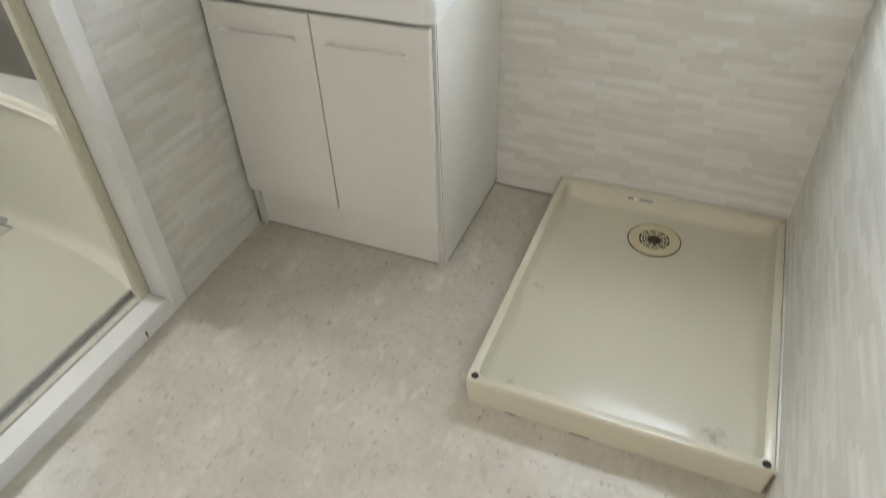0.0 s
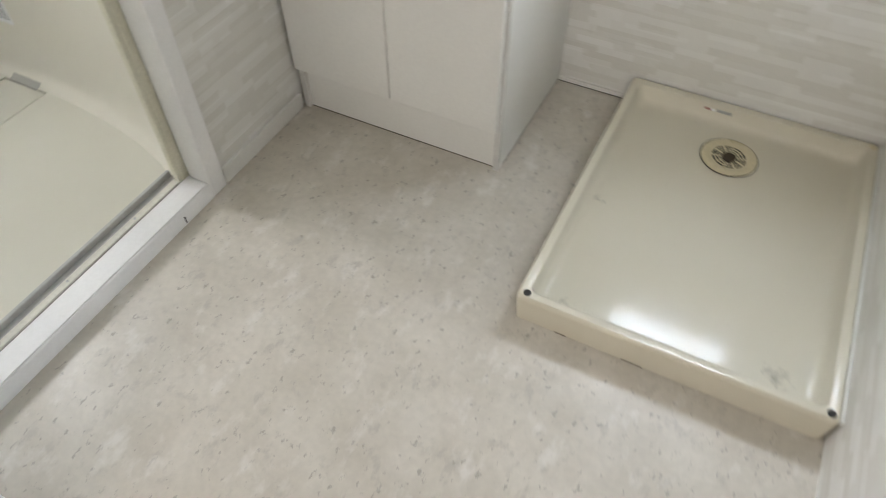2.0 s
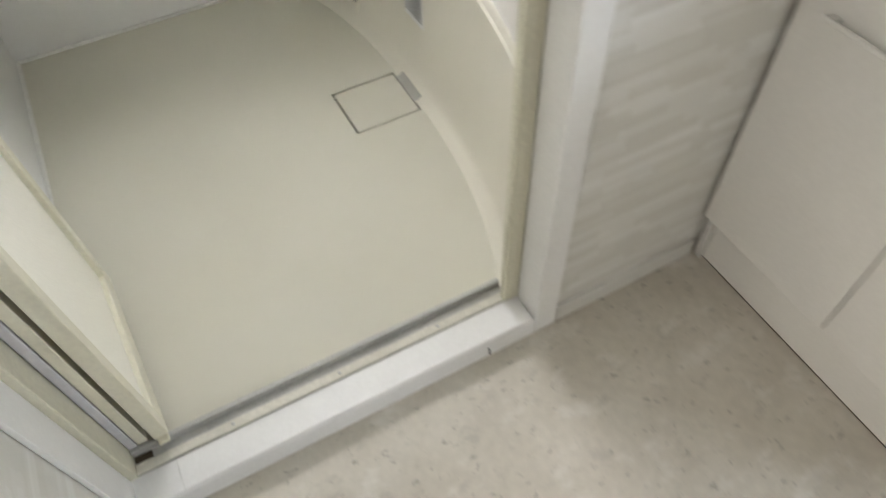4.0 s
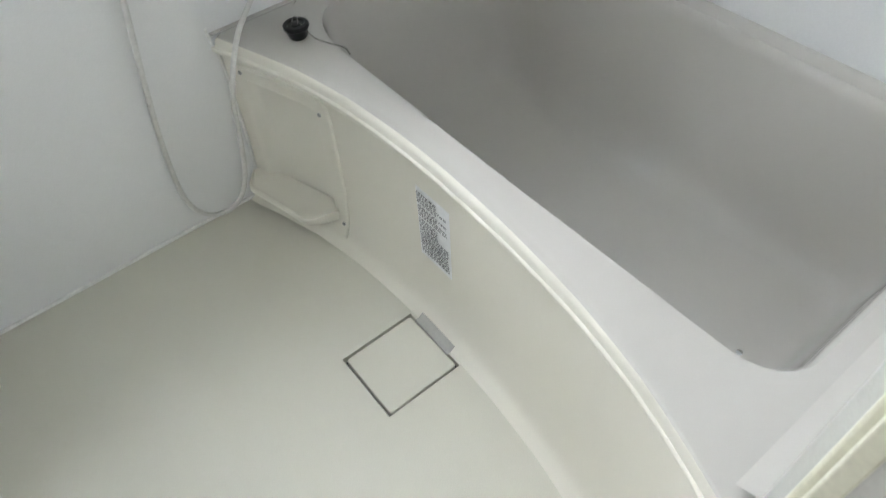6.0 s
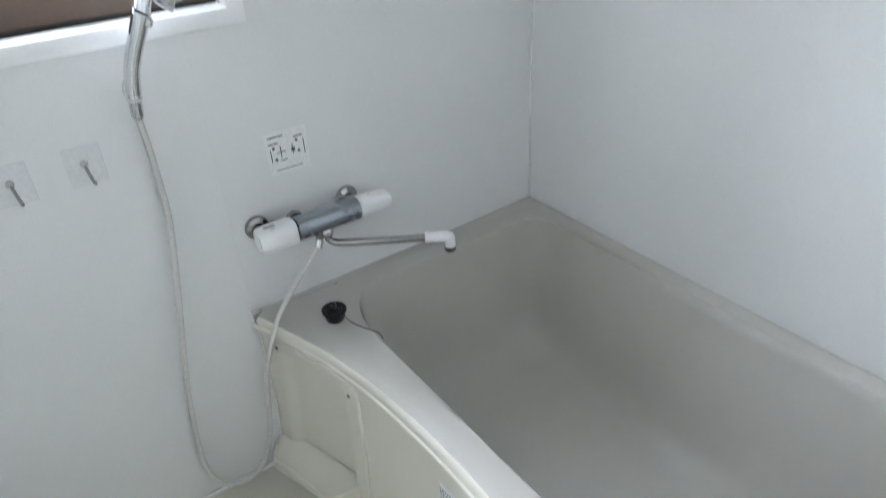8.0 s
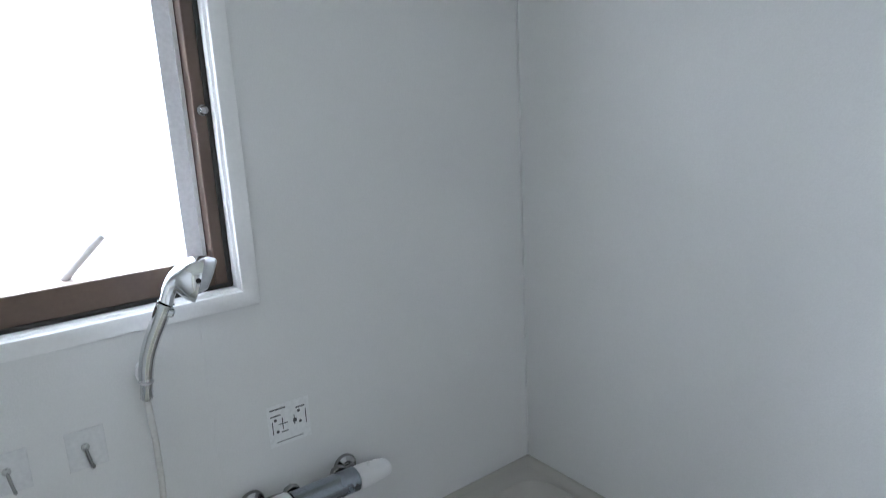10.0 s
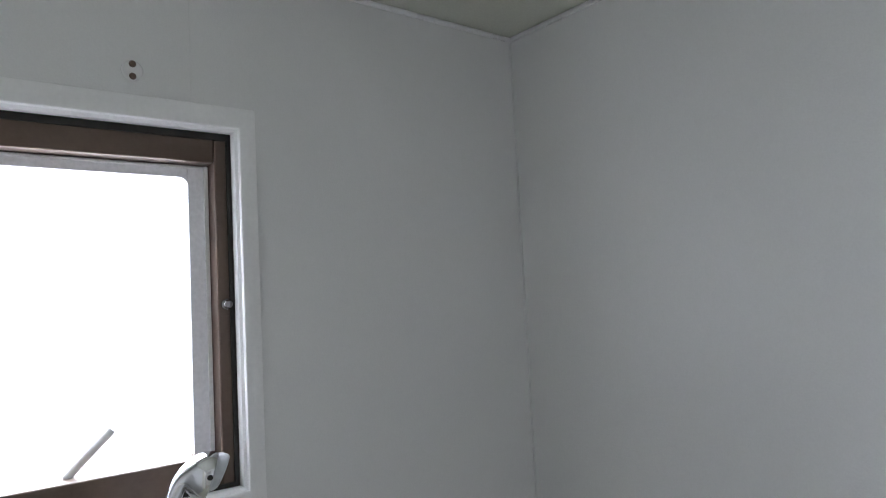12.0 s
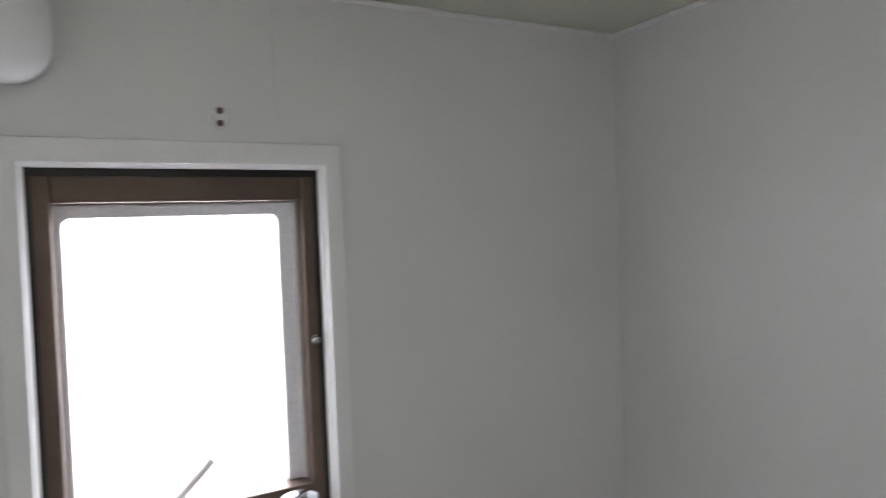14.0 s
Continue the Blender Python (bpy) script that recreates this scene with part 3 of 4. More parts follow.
def washing_pan():
    x0, x1, y0, y1 = 0.8375, 1.4885, 0.803, BACK - 0.003
    t = thing("washing_machine_pan", (1.16, 1.23, 0.0), "cream plastic washing-machine drain pan on the vinyl floor", "washing machine pan")

    def ring(d, z, r):
        return rounded(x0 + d, x1 - d, y0 + d, y1 - d, r, z)
    part("tray", loft([ring(0.004, 0.0, 0.010), ring(0.0, 0.070, 0.012), ring(0.001, 0.079, 0.012), ring(0.005, 0.0835, 0.011), ring(0.019, 0.0835, 0.012),
                       ring(0.024, 0.080, 0.016), ring(0.031, 0.052, 0.020), ring(0.036, 0.041, 0.022), ring(0.044, 0.0356, 0.024), ring(0.052, 0.0338, 0.027), ring(0.060, 0.0335, 0.03),
                       ring(0.064, 0.0334, 0.03), ring(0.2, 0.0330, 0.03)]), CREAM, t, "", True)
    for x, y, r in ((0.859, 0.818, 0.0085), (1.470, 0.818, 0.0085)):
        part("screw_hole", lathe([(r, 0), (r, 0.0015), (r * 0.82, 0.0015), (r * 0.78, 0.0006), (0.001, 0.0004)], pose(x, y, 0.0834), 18), DARK, t, "dark corner screw hole", True)
    part("corner_cap", lathe([(0.009, 0), (0.009, 0.001), (0.007, 0.002), (0.001, 0.0022)], pose(1.470, 1.638, 0.0834), 18), CREAM_TRAP, t, "cream corner cap", True)
    for a, b in ((0.935, 0.962), (1.085, 1.130)):
        part("seam_mark", boxes((a, b, y0 + 0.0026, y0 + 0.0042, 0.0002, 0.0016)), DIRT, t, "dark grime along the pan's foot")
    cx, cy, z = 1.153, 1.497, 0.0336
    trap = part("drain_trap", lathe([(0.0715, 0), (0.0715, 0.0022), (0.070, 0.0030), (0.050, 0.0034), (0.0465, 0.0022), (0.0455, -0.012)], pose(cx, cy, z), 48), CREAM_TRAP, t, "round yellowed drain trap", True)
    part("trap_groove", lathe([(0.0745, 0), (0.0745, 0.0008), (0.0716, 0.0008), (0.0716, 0)], pose(cx, cy, z), 48), DARK, trap)
    part("trap_well", lathe([(0.046, 0), (0.046, 0.0012), (0.001, 0.0012)], pose(cx, cy, z), 32), DARK, trap, "dark trap opening")
    g = bmesh.new()
    for r0, r1 in ((0.0432, 0.0465), (0.0343, 0.0372), (0.0260, 0.0285), (0.0183, 0.0207)):
        lathe([(r1, 0.001), (r1, 0.0024), (r0, 0.0024), (r0, 0.001)], pose(cx, cy, z), 40, g)
    for i in range(10):
        a = 2 * math.pi * i / 10 + 0.2
        d = Vector((math.cos(a), math.sin(a), 0))
        c = Vector((cx, cy, z + 0.0017))
        rot = Matrix.Rotation(a, 4, "Z")
        bmesh.ops.create_cube(g, size=1, matrix=Matrix.Translation(c + d * 0.032) @ rot @ Matrix.Diagonal((0.026, 0.0038, 0.0010, 1)))
    part("grate", g, CREAM_TRAP, trap, "cream slotted drain grate")
    part("centre_pipe", lathe([(0.0165, 0.0), (0.0176, 0.0030), (0.0165, 0.0030), (0.0150, 0.002), (0.001, 0.002)], pose(cx, cy - 0.003, z + 0.0004) @ Matrix.Scale(1.06, 4), 24), DIRT, trap, "dark centre opening", True)
    tilt = math.degrees(math.atan2(0.028, 0.007))
    for a, b, mat in ((1.050, 1.066, RED_INK), (1.0665, 1.079, PAPER_WHITE), (1.083, 1.122, GREY_POCKET)):
        bm = bmesh.new()
        bmesh.ops.create_cube(bm, size=1, matrix=pose((a + b) / 2, 1.6285, 0.0655, -tilt) @ Matrix.Diagonal((b - a, 0.016 if mat is GREY_POCKET else 0.011, 0.0008, 1)))
        part("sticker", bm, mat, t, "small faded printed sticker")
    return t


washing_pan()


# folding bathroom door, folded against the near side of the doorway
fold = thing("folding_door", (-0.28, 0.075, 0.066), "ivory folding bathroom door, folded open in its track", "folding door")


def leaf(xa, ya, xb, yb, thick):
    """One upright leaf from (xa, ya) to (xb, yb) in plan."""
    d = Vector((xb - xa, yb - ya, 0))
    w = d.length
    m = Matrix.Translation((xa, ya, 0)) @ d.to_track_quat("X", "Z").to_matrix().to_4x4()

    def slab(u0, u1, z0, z1, h, bevel=0.002):
        bm = box(bmesh.new(), u0, u1, -h / 2, h / 2, z0, z1, bevel)
        bm.transform(m)
        return bm
    top = part("leaf_stile", slab(0, 0.030, 0.066, 1.95, thick), IVORY, fold)
    part("leaf_stile", slab(w - 0.026, w, 0.066, 1.95, thick), IVORY, fold)
    part("leaf_rail", slab(0.0305, w - 0.0265, 0.066, 0.118, thick), IVORY, fold)
    part("leaf_rail", slab(0.0305, w - 0.0265, 1.91, 1.95, thick), IVORY, fold)
    part("leaf_infill", slab(0.0305, w - 0.0265, 0.1182, 1.9098, 0.006, 0.0), PALE_INFILL, fold, "milky translucent panel")
    part("leaf_bead", slab(0.0306, 0.038, 0.1184, 1.909, thick * 0.72, 0.001), PAINT, fold)
    return top


leaf(-0.100, 0.083, -0.490, 0.058, 0.026)
leaf(-0.106, 0.0500, -0.485, 0.0270, 0.018)
part("hinge_strip", boxes((-0.498, -0.491, 0.018, 0.070, 0.068, 1.94), bevel=0.002), IVORY, fold)
part("edge_strip", boxes((-0.122, -0.106, 0.0235, 0.0390, 0.0605, 1.94), bevel=0.002), LILAC, fold, "grey plastic seal strip")
part("guide_shoe", boxes((-0.106, -0.088, 0.074, 0.094, 0.0598, 0.0672), bevel=0.002), IVORY, fold, "small guide shoe in the track")


# ---- bathroom things ----
front = curve([(-1.41, 0.826), (-1.30, 0.860), (-1.18, 0.895), (-1.02, 0.922), (-0.82, 0.934), (-0.60, 0.928), (-0.42, 0.911), (-0.28, 0.884), (-0.17, 0.850), (-0.09, 0.816)])
RIM = 0.500
XA, XC, YB = WA + 0.002, WC - 0.001, WB - 0.002


def tub_outline(shift):
    """The tub's plan: straight at three walls, a hollow curve at the front."""
    xs = np.linspace(XC, XA, 60)
    return [(float(x), front(float(x)) + shift) for x in xs] + [(XA, float(y)) for y in np.linspace(front(XA) + shift, YB, 24)[1:]] + \
           [(float(x), YB) for x in np.linspace(XA, XC, 40)[1:]] + [(XC, float(y)) for y in np.linspace(YB, front(XC) + shift, 24)[1:-1]]


def opening_outline():
    """The bathing hollow's plan: a rounded rectangle, its corner by the plug cut wider."""
    out = []
    x0, x1, y0, y1 = -1.345, -0.160, 1.012, 1.622
    for cx, cy, r, a in ((x1 - 0.085, y0 + 0.075, (0.085, 0.075), 270), (x1 - 0.07, y1 - 0.07, (0.07, 0.07), 0), (x0 + 0.07, y1 - 0.07, (0.07, 0.07), 90), (x0 + 0.175, y0 + 0.10, (0.175, 0.10), 180)):
        for i in range(13):
            t = radians(a + 90 * i / 12)
            out.append((cx + r[0] * math.cos(t), cy + r[1] * math.sin(t)))
    return out


def ray_ring(poly, centre, n):
    """The outline met by n rays from the centre."""
    c = np.array(centre)
    p = np.array(poly) - c
    q = np.roll(p, -1, axis=0)
    out = []
    for i in range(n):
        a = 2 * math.pi * i / n
        d = np.array((math.cos(a), math.sin(a)))
        e = q - p
        den = d[0] * e[:, 1] - d[1] * e[:, 0]
        den[np.abs(den) < 1e-12] = 1e-12
        s = (p[:, 0] * e[:, 1] - p[:, 1] * e[:, 0]) / den
        u = (p[:, 0] * d[1] - p[:, 1] * d[0]) / den
        ok = (s > 0) & (u >= -1e-9) & (u <= 1 + 1e-9)
        out.append(c + d * s[ok].max())
    return np.array(out)


def bathtub():
    t = thing("bathtub", (-0.75, 1.3, BF), "grey-white moulded bathtub with a hollow-curved ivory front", "bathtub")
    mid, n = (-0.75, 1.30), 200
    outer, lip = ray_ring(tub_outline(0.0), mid, n), ray_ring(tub_outline(0.003), mid, n)
    hole = ray_ring(opening_outline(), mid, n)
    way = np.array(mid) - hole
    way /= np.linalg.norm(way, axis=1)[:, None]
    out = outer - np.array(mid)
    out /= np.linalg.norm(out, axis=1)[:, None]

    def at(xy, z):
        return [(float(x), float(y), z) for x, y in xy]
    # the edge is rounded wider on the side of the window wall
    soft = 1.0 + 3.6 * np.clip(way[:, :1] - 0.35, 0, 0.4) / 0.4
    foot = hole + way * 0.145
    rings = [at(lip, RIM - 0.031), at(lip, RIM - 0.016), at(lip - out * 0.0025, RIM - 0.0085), at(lip - out * 0.008, RIM - 0.003), at(lip - out * 0.017, RIM - 0.0004), at(lip - out * 0.026, RIM), at(hole - way * 0.016 * soft, RIM), at(hole - way * 0.006 * soft, RIM - 0.002),
             at(hole, RIM - 0.009), at(hole + way * 0.006, RIM - 0.030), at(hole + way * 0.030, 0.24), at(hole + way * 0.050, 0.160), at(hole + way * 0.070, 0.129), at(hole + way * 0.101, 0.107),
             at(foot, 0.098), at(mid + (foot - mid) * 0.5, 0.094)]
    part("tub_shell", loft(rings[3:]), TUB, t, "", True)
    part("rim_lip", loft(rings[:4], False, False), APRON, t, "ivory rounded rim edge", True)
    # raised upstand along the walls
    up = bmesh.new()
    prof = ((0.0, RIM - 0.002), (0.0, RIM + 0.011), (0.003, RIM + 0.0115), (0.010, RIM + 0.0085), (0.020, RIM + 0.0035), (0.030, RIM + 0.0008))
    low = [(d * 0.3, RIM - 0.002 + (z - RIM + 0.002) * 0.22) for d, z in prof]
    loft([[(XA + d, front(XA) + 0.004, z) for d, z in low], [(XA + d, 1.22, z) for d, z in low], [(XA + d, YB - d, z) for d, z in prof], [(XC - d, YB - d, z) for d, z in prof],
          [(XC - d, front(XC) + 0.05, z) for d, z in prof]], False, False, False, up)
    part("upstand", up, TUB, t, "", True)
    # front: bead below the rim, then the apron down to a cove at the floor
    xs = [XC - 0.001 + (XA + 0.001 - XC) * i / 90 for i in range(91)]
    bead = [(0.014, RIM - 0.0275), (0.004, RIM - 0.0280), (0.0005, RIM - 0.030), (-0.0012, RIM - 0.034), (0.0, RIM - 0.041), (0.005, RIM - 0.046), (0.014, RIM - 0.048)]
    part("rim_bead", loft([[(x, front(x) + d, z) for d, z in bead] for x in xs], False, False, False), APRON, t, "ivory bead under the rim", True)
    skin = [(0.014, RIM - 0.0470), (0.013, 0.34), (0.010, 0.20), (0.004, 0.11), (-0.006, 0.065), (-0.020, 0.042), (-0.040, BF + 0.002), (-0.045, BF - 0.004)]
    pa, pb = -1.385, -1.108
    ap = part("apron", loft([[(x, front(x) + d, z) for d, z in skin] for x in np.linspace(XC - 0.001, pb, 80)], False, False, False), APRON, t, "ivory moulded apron", True)

    def follow(a, b, rows, k=14):
        """A skin along the apron between two x, from (offset, height) rows."""
        return loft([[(x, front(x) + d, z) for d, z in rows] for x in (a + (b - a) * i / k for i in range(k + 1))], False, False, False)

    def lean(z):
        """The apron's offset at a height."""
        return float(np.interp(z, (BF - 0.004, BF + 0.002, 0.042, 0.065, 0.11, 0.20, 0.34, 0.46), (-0.045, -0.04, -0.02, -0.006, 0.004, 0.010, 0.013, 0.014)))

    def dent(x, z):
        """How deep the panel's field lies at a place."""
        e = min((x + 1.372) / 0.030, (-1.152 - x) / 0.012, (z - 0.085) / 0.02, (0.402 - z) / 0.016)
        e = min(1.0, max(0.0, e))
        return 0.020 * e * e * (3 - 2 * e)
    cols = np.concatenate((np.linspace(pb, -1.148, 5), np.linspace(-1.150, -1.168, 7)[1:], np.linspace(-1.19, -1.32, 9), np.linspace(-1.335, -1.374, 10), (-1.385, XA + 0.001)))
    rows = [BF - 0.004, BF + 0.002, 0.042, 0.055, 0.065, 0.085, 0.095, 0.105, 0.12, 0.15, 0.20, 0.26, 0.32, 0.37] + [0.384 + 0.003 * i for i in range(8)] + [0.42, 0.44, 0.453]
    pn = part("service_panel", loft([[(float(x), front(float(x)) + lean(z) + dent(x, z), z) for z in rows] for x in cols], False, False, False), APRON, t, "ivory access panel", True)
    edge = [(pb, 0.052 + 0.35 * i / 8) for i in range(9)] + [(pb - 0.004, 0.420), (pb - 0.014, 0.431)] + [(pb - 0.02 + (pa - pb + 0.03) * i / 12, 0.434) for i in range(13)]
    part("panel_frame", tube([(x, front(x) + lean(z) - 0.0005, z) for x, z in edge], 0.0056, 10), APRON, pn, "", True)
    for x, z in ((-1.360, 0.416), (-1.140, 0.396), (-1.122, 0.082)):
        y = front(x) + lean(z) + 0.001
        part("screw", lathe([(0.0052, 0), (0.0052, 0.002), (0.004, 0.0030), (0.001, 0.0030)], aim((x, y, z), (x + 0.003, y - 0.01, z)), 14), GREY_TRACK, pn, "small panel screw", True)
    seal = [(XA + 0.002, front(XA) + lean(z) - 0.004, z) for z in np.linspace(0.050, RIM - 0.05, 14)] + [(XA + 0.002, front(XA) + 0.002, RIM - 0.02), (XA + 0.002, front(XA) - 0.001, RIM + 0.012)]
    part("wall_seal", tube(seal, 0.0034, 8), SILICONE, t, "white sealant at the wall", True)
    # soap ledge along the panel's foot
    ledge = []
    z = 0.116
    for x, reach in ((-1.404, 0.008), (-1.385, 0.030), (-1.365, 0.052), (-1.345, 0.066), (-1.30, 0.069), (-1.25, 0.072), (-1.20, 0.075), (-1.180, 0.077), (-1.163, 0.075), (-1.151, 0.066), (-1.144, 0.050), (-1.140, 0.026), (-1.139, 0.004)):
        y = front(x)
        ledge.append([(x, y + 0.008, z - 0.036), (x, y - reach * 0.72, z - 0.024), (x, y - reach + 0.003, z - 0.013), (x, y - reach, z - 0.006), (x, y - reach + 0.001, z + 0.0015), (x, y - reach + 0.005, z + 0.0035), (x, y - reach * 0.86 + 0.002, z + 0.0005), (x, y - reach * 0.70, z - 0.003), (x, y + 0.010, z - 0.001), (x, y + 0.020, z + 0.002)])
    part("soap_ledge", loft(ledge, True, True, False), APRON, t, "ivory moulded soap ledge", True)
    # instruction label, too small to read
    la, lb = -0.850, -0.750
    lab = part("label", follow(la, lb, [(0.0090, 0.194), (0.0122, 0.390)], 8), PAPER_WHITE, ap, "white instruction label with tiny print")
    rnd = random.Random(4)
    ink = bmesh.new()
    z = 0.378
    while z > 0.202:
        x = la + 0.006
        tall = 0.0050 if z > 0.370 else 0.0038
        stop = lb - 0.006 - (0.03 if rnd.random() < 0.3 else 0)
        while x < stop:
            w = min(rnd.uniform(0.003, 0.011), stop - x)
            if w > 0.002:
                y0, y1 = front(x) + 0.0080, front(x + w) + 0.0080
                ink.faces.new([ink.verts.new(p) for p in ((x, y0, z), (x + w, y1, z), (x + w, y1, z + tall), (x, y0, z + tall))])
            x += w + 0.0026
        z -= 0.0080 if rnd.random() < 0.85 else 0.0125
    part("print", ink, INK, lab, "grey lines of tiny print")
    # overflow pocket beside the floor drain: a skin without hollow, its shade in the colour
    part("overflow_pocket", follow(-0.818, -0.703, [(-0.052, BF - 0.004), (-0.050, BF + 0.0020), (-0.041, 0.0330), (-0.029, 0.0420)], 8), SHADOW_RESIN, t, "overflow notch by the drain, its shade coloured grey", True)
    part("waste", lathe([(0.022, 0), (0.022, 0.002), (0.017, 0.003), (0.015, 0.0)], pose(-0.235, 1.30, 0.0985), 22), CHROME, t, "chrome waste", True)
    part("air_plug", lathe([(0.007, 0), (0.007, 0.002), (0.003, 0.003)], pose(-0.30, 1.30, 0.098), 14), CHROME, t, "", True)


bathtub()

cover = thing("drain_cover", (-0.753, 0.795, BF - 0.03), "square ivory drain cover set into the bathroom floor", "drain cover")
cx0, cx1, cy0, cy1 = -0.8346, -0.6718, 0.7094, 0.8812
part("plate", loft([rounded(cx0, cx1, cy0, cy1, 0.008, BF - 0.06), rounded(cx0, cx1, cy0, cy1, 0.008, BF - 0.003), rounded(cx0 + 0.002, cx1 - 0.002, cy0 + 0.002, cy1 - 0.002, 0.007, BF - 0.0005),
                    rounded(cx0 + 0.03, cx1 - 0.03, cy0 + 0.03, cy1 - 0.03, 0.007, BF)], True), BATH_FLOOR, cover, "", True)
part("dark_gap", boxes((-0.8395, cx0 - 0.0005, 0.7045, 0.8855, -0.03, 0.012), (cx1 + 0.0005, -0.6675, 0.7045, 0.8855, -0.03, 0.012),
                       (cx0, cx1, 0.7045, cy0 - 0.0005, -0.03, 0.012), (cx0, cx1, cy1 + 0.0005, 0.8855, -0.03, 0.012)), DARK, cover)

plug = thing("bath_plug", (-1.262, 0.966, RIM), "black rubber bath plug lying on the tub rim", "bath plug")
part("stopper", lathe([(0.016, 0.0), (0.019, 0.003), (0.0235, 0.021), (0.0265, 0.024), (0.0265, 0.029), (0.024, 0.031), (0.018, 0.031), (0.016, 0.028), (0.010, 0.028), (0.009, 0.031), (0.003, 0.032)],
                      pose(-1.262, 0.966, RIM + 0.0005) @ Matrix.Scale(1.02, 4), 30), RUBBER, plug, "", True)
ring = [(-1.262 + 0.011 * math.cos(a), 0.966 + 0.004 * math.sin(a), RIM + 0.036 + 0.009 * math.sin(a)) for a in np.linspace(0, 6.0, 18)]
part("ring", tube(ring, 0.0009, 6), DARK_CHROME, plug, "", True)
bm = bmesh.new()
link = smooth_path([(-1.250, 0.972, RIM + 0.034), (-1.232, 0.982, RIM + 0.010), (-1.212, 0.992, RIM + 0.003), (-1.185, 1.003, RIM + 0.003), (-1.165, 1.016, RIM - 0.001), (-1.158, 1.022, RIM - 0.016)], 9)
for i, p in enumerate(link):
    bmesh.ops.create_icosphere(bm, subdivisions=1, radius=0.0017, matrix=Matrix.Translation(p))
tube(link, 0.0006, 5, bm)
part("ball_chain", bm, DARK_CHROME, plug, "thin metal ball chain", True)

# thermostat mixer on the window wall
tap = thing("mixer_tap", (WA, 1.0, 0.70), "grey and white thermostat bath mixer on the wall panel", "mixer tap")
TX, TZ = -1.340, 0.703
part("valve_body", lathe([(0.0225, 0), (0.0262, 0.003), (0.0262, 0.147), (0.0225, 0.150)], pose(TX, 0.941, TZ, -90, 0, 0), 36), STEEL_GREY, tap, "satin grey valve body", True)


def grip(y0, y1, big, small):
    k = 20
    rings = []
    for f, s in ((0.0, 0.94), (0.06, 1.0), (0.7, 1.0), (0.93, 0.95), (1.0, 0.8)):
        y = y0 + (y1 - y0) * f
        rx, rz = big * s, (big + (small - big) * f) * s
        rings.append([(TX + rx * math.copysign(abs(math.cos(a)) ** 0.7, math.cos(a)), y, TZ + rz * math.copysign(abs(math.sin(a)) ** 0.7, math.sin(a))) for a in (2 * math.pi * i / k for i in range(k))])
    return loft(rings, True, True)


tg = part("temperature_grip", grip(0.940, 0.860, 0.0270, 0.0262), WHITE_PLASTIC, tap, "white temperature grip", True)
part("scale_mark", boxes((TX - 0.003, TX + 0.006, 0.876, 0.900, TZ + 0.0262, TZ + 0.0275), (TX + 0.009, TX + 0.013, 0.888, 0.897, TZ + 0.0240, TZ + 0.0258)), GREY_POCKET, tg)
part("grip_ring", lathe([(0.0266, 0), (0.0266, 0.0022)], pose(TX, 0.9395, TZ, -90, 0, 0), 30), DARK, tap)
part("flow_grip", grip(1.092, 1.168, 0.0235, 0.017), WHITE_PLASTIC, tap, "white flow lever", True)
for y, ye in ((0.885, 0.958), (1.100, 1.066)):
    part("wall_flange", lathe([(0.027, 0), (0.027, 0.003), (0.0245, 0.008), (0.016, 0.012), (0.0135, 0.014)], pose(WA + 0.0005, y, TZ - 0.004, 0, 90, 0), 30), DARK_CHROME, tap, "round tarnished wall flange", True)
    part("crank_leg", tube(smooth_path([(WA + 0.010, y, TZ - 0.004), (WA + 0.026, y, TZ - 0.004), (WA + 0.036, (y + ye) / 2, TZ - 0.001), (WA + 0.046, ye, TZ), (TX - 0.012, ye, TZ)], 6), 0.0148, 16), DARK_CHROME, tap, "", True)
    part("leg_nut", lathe([(0.0190, 0), (0.0200, 0.002), (0.0200, 0.013), (0.0185, 0.015)], pose(TX - 0.040, ye, TZ + 0.004, 0, 90, 0), 8), DARK_CHROME, tap)
part("spout_joint", lathe([(0.013, 0), (0.015, 0.003), (0.015, 0.016), (0.012, 0.02)], pose(TX, 1.012, TZ - 0.038), 22), CHROME, tap, "", True)
part("spout", tube(smooth_path([(TX, 1.012, TZ - 0.034), (TX + 0.001, 1.013, TZ - 0.050), (TX + 0.008, 1.022, TZ - 0.059), (TX + 0.022, 1.040, TZ - 0.061), (-1.27, 1.108, TZ - 0.060), (-1.208, 1.198, TZ - 0.058)], 6), 0.0085, 16), DARK_CHROME, tap, "slim chrome swivel spout", True)
part("spout_tip", tube(smooth_path([(-1.218, 1.184, TZ - 0.0585), (-1.200, 1.209, TZ - 0.058), (-1.189, 1.2245, TZ - 0.0585), (-1.187, 1.227, TZ - 0.0610), (-1.187, 1.227, TZ - 0.068), (-1.187, 1.227, TZ - 0.081)], 5), 0.0120, 18), WHITE_PLASTIC, tap, "white spout tip", True)
part("aerator", lathe([(0.0115, 0), (0.0126, 0.002), (0.0126, 0.010), (0.011, 0.012)], pose(-1.187, 1.227, TZ - 0.0925), 20), DARK_CHROME, tap, "", True)
part("hose_elbow", rod((TX, 0.998, TZ - 0.016), (TX - 0.004, 0.994, TZ - 0.044), 0.009, chamfer=0.002), DARK_CHROME, tap, "", True)

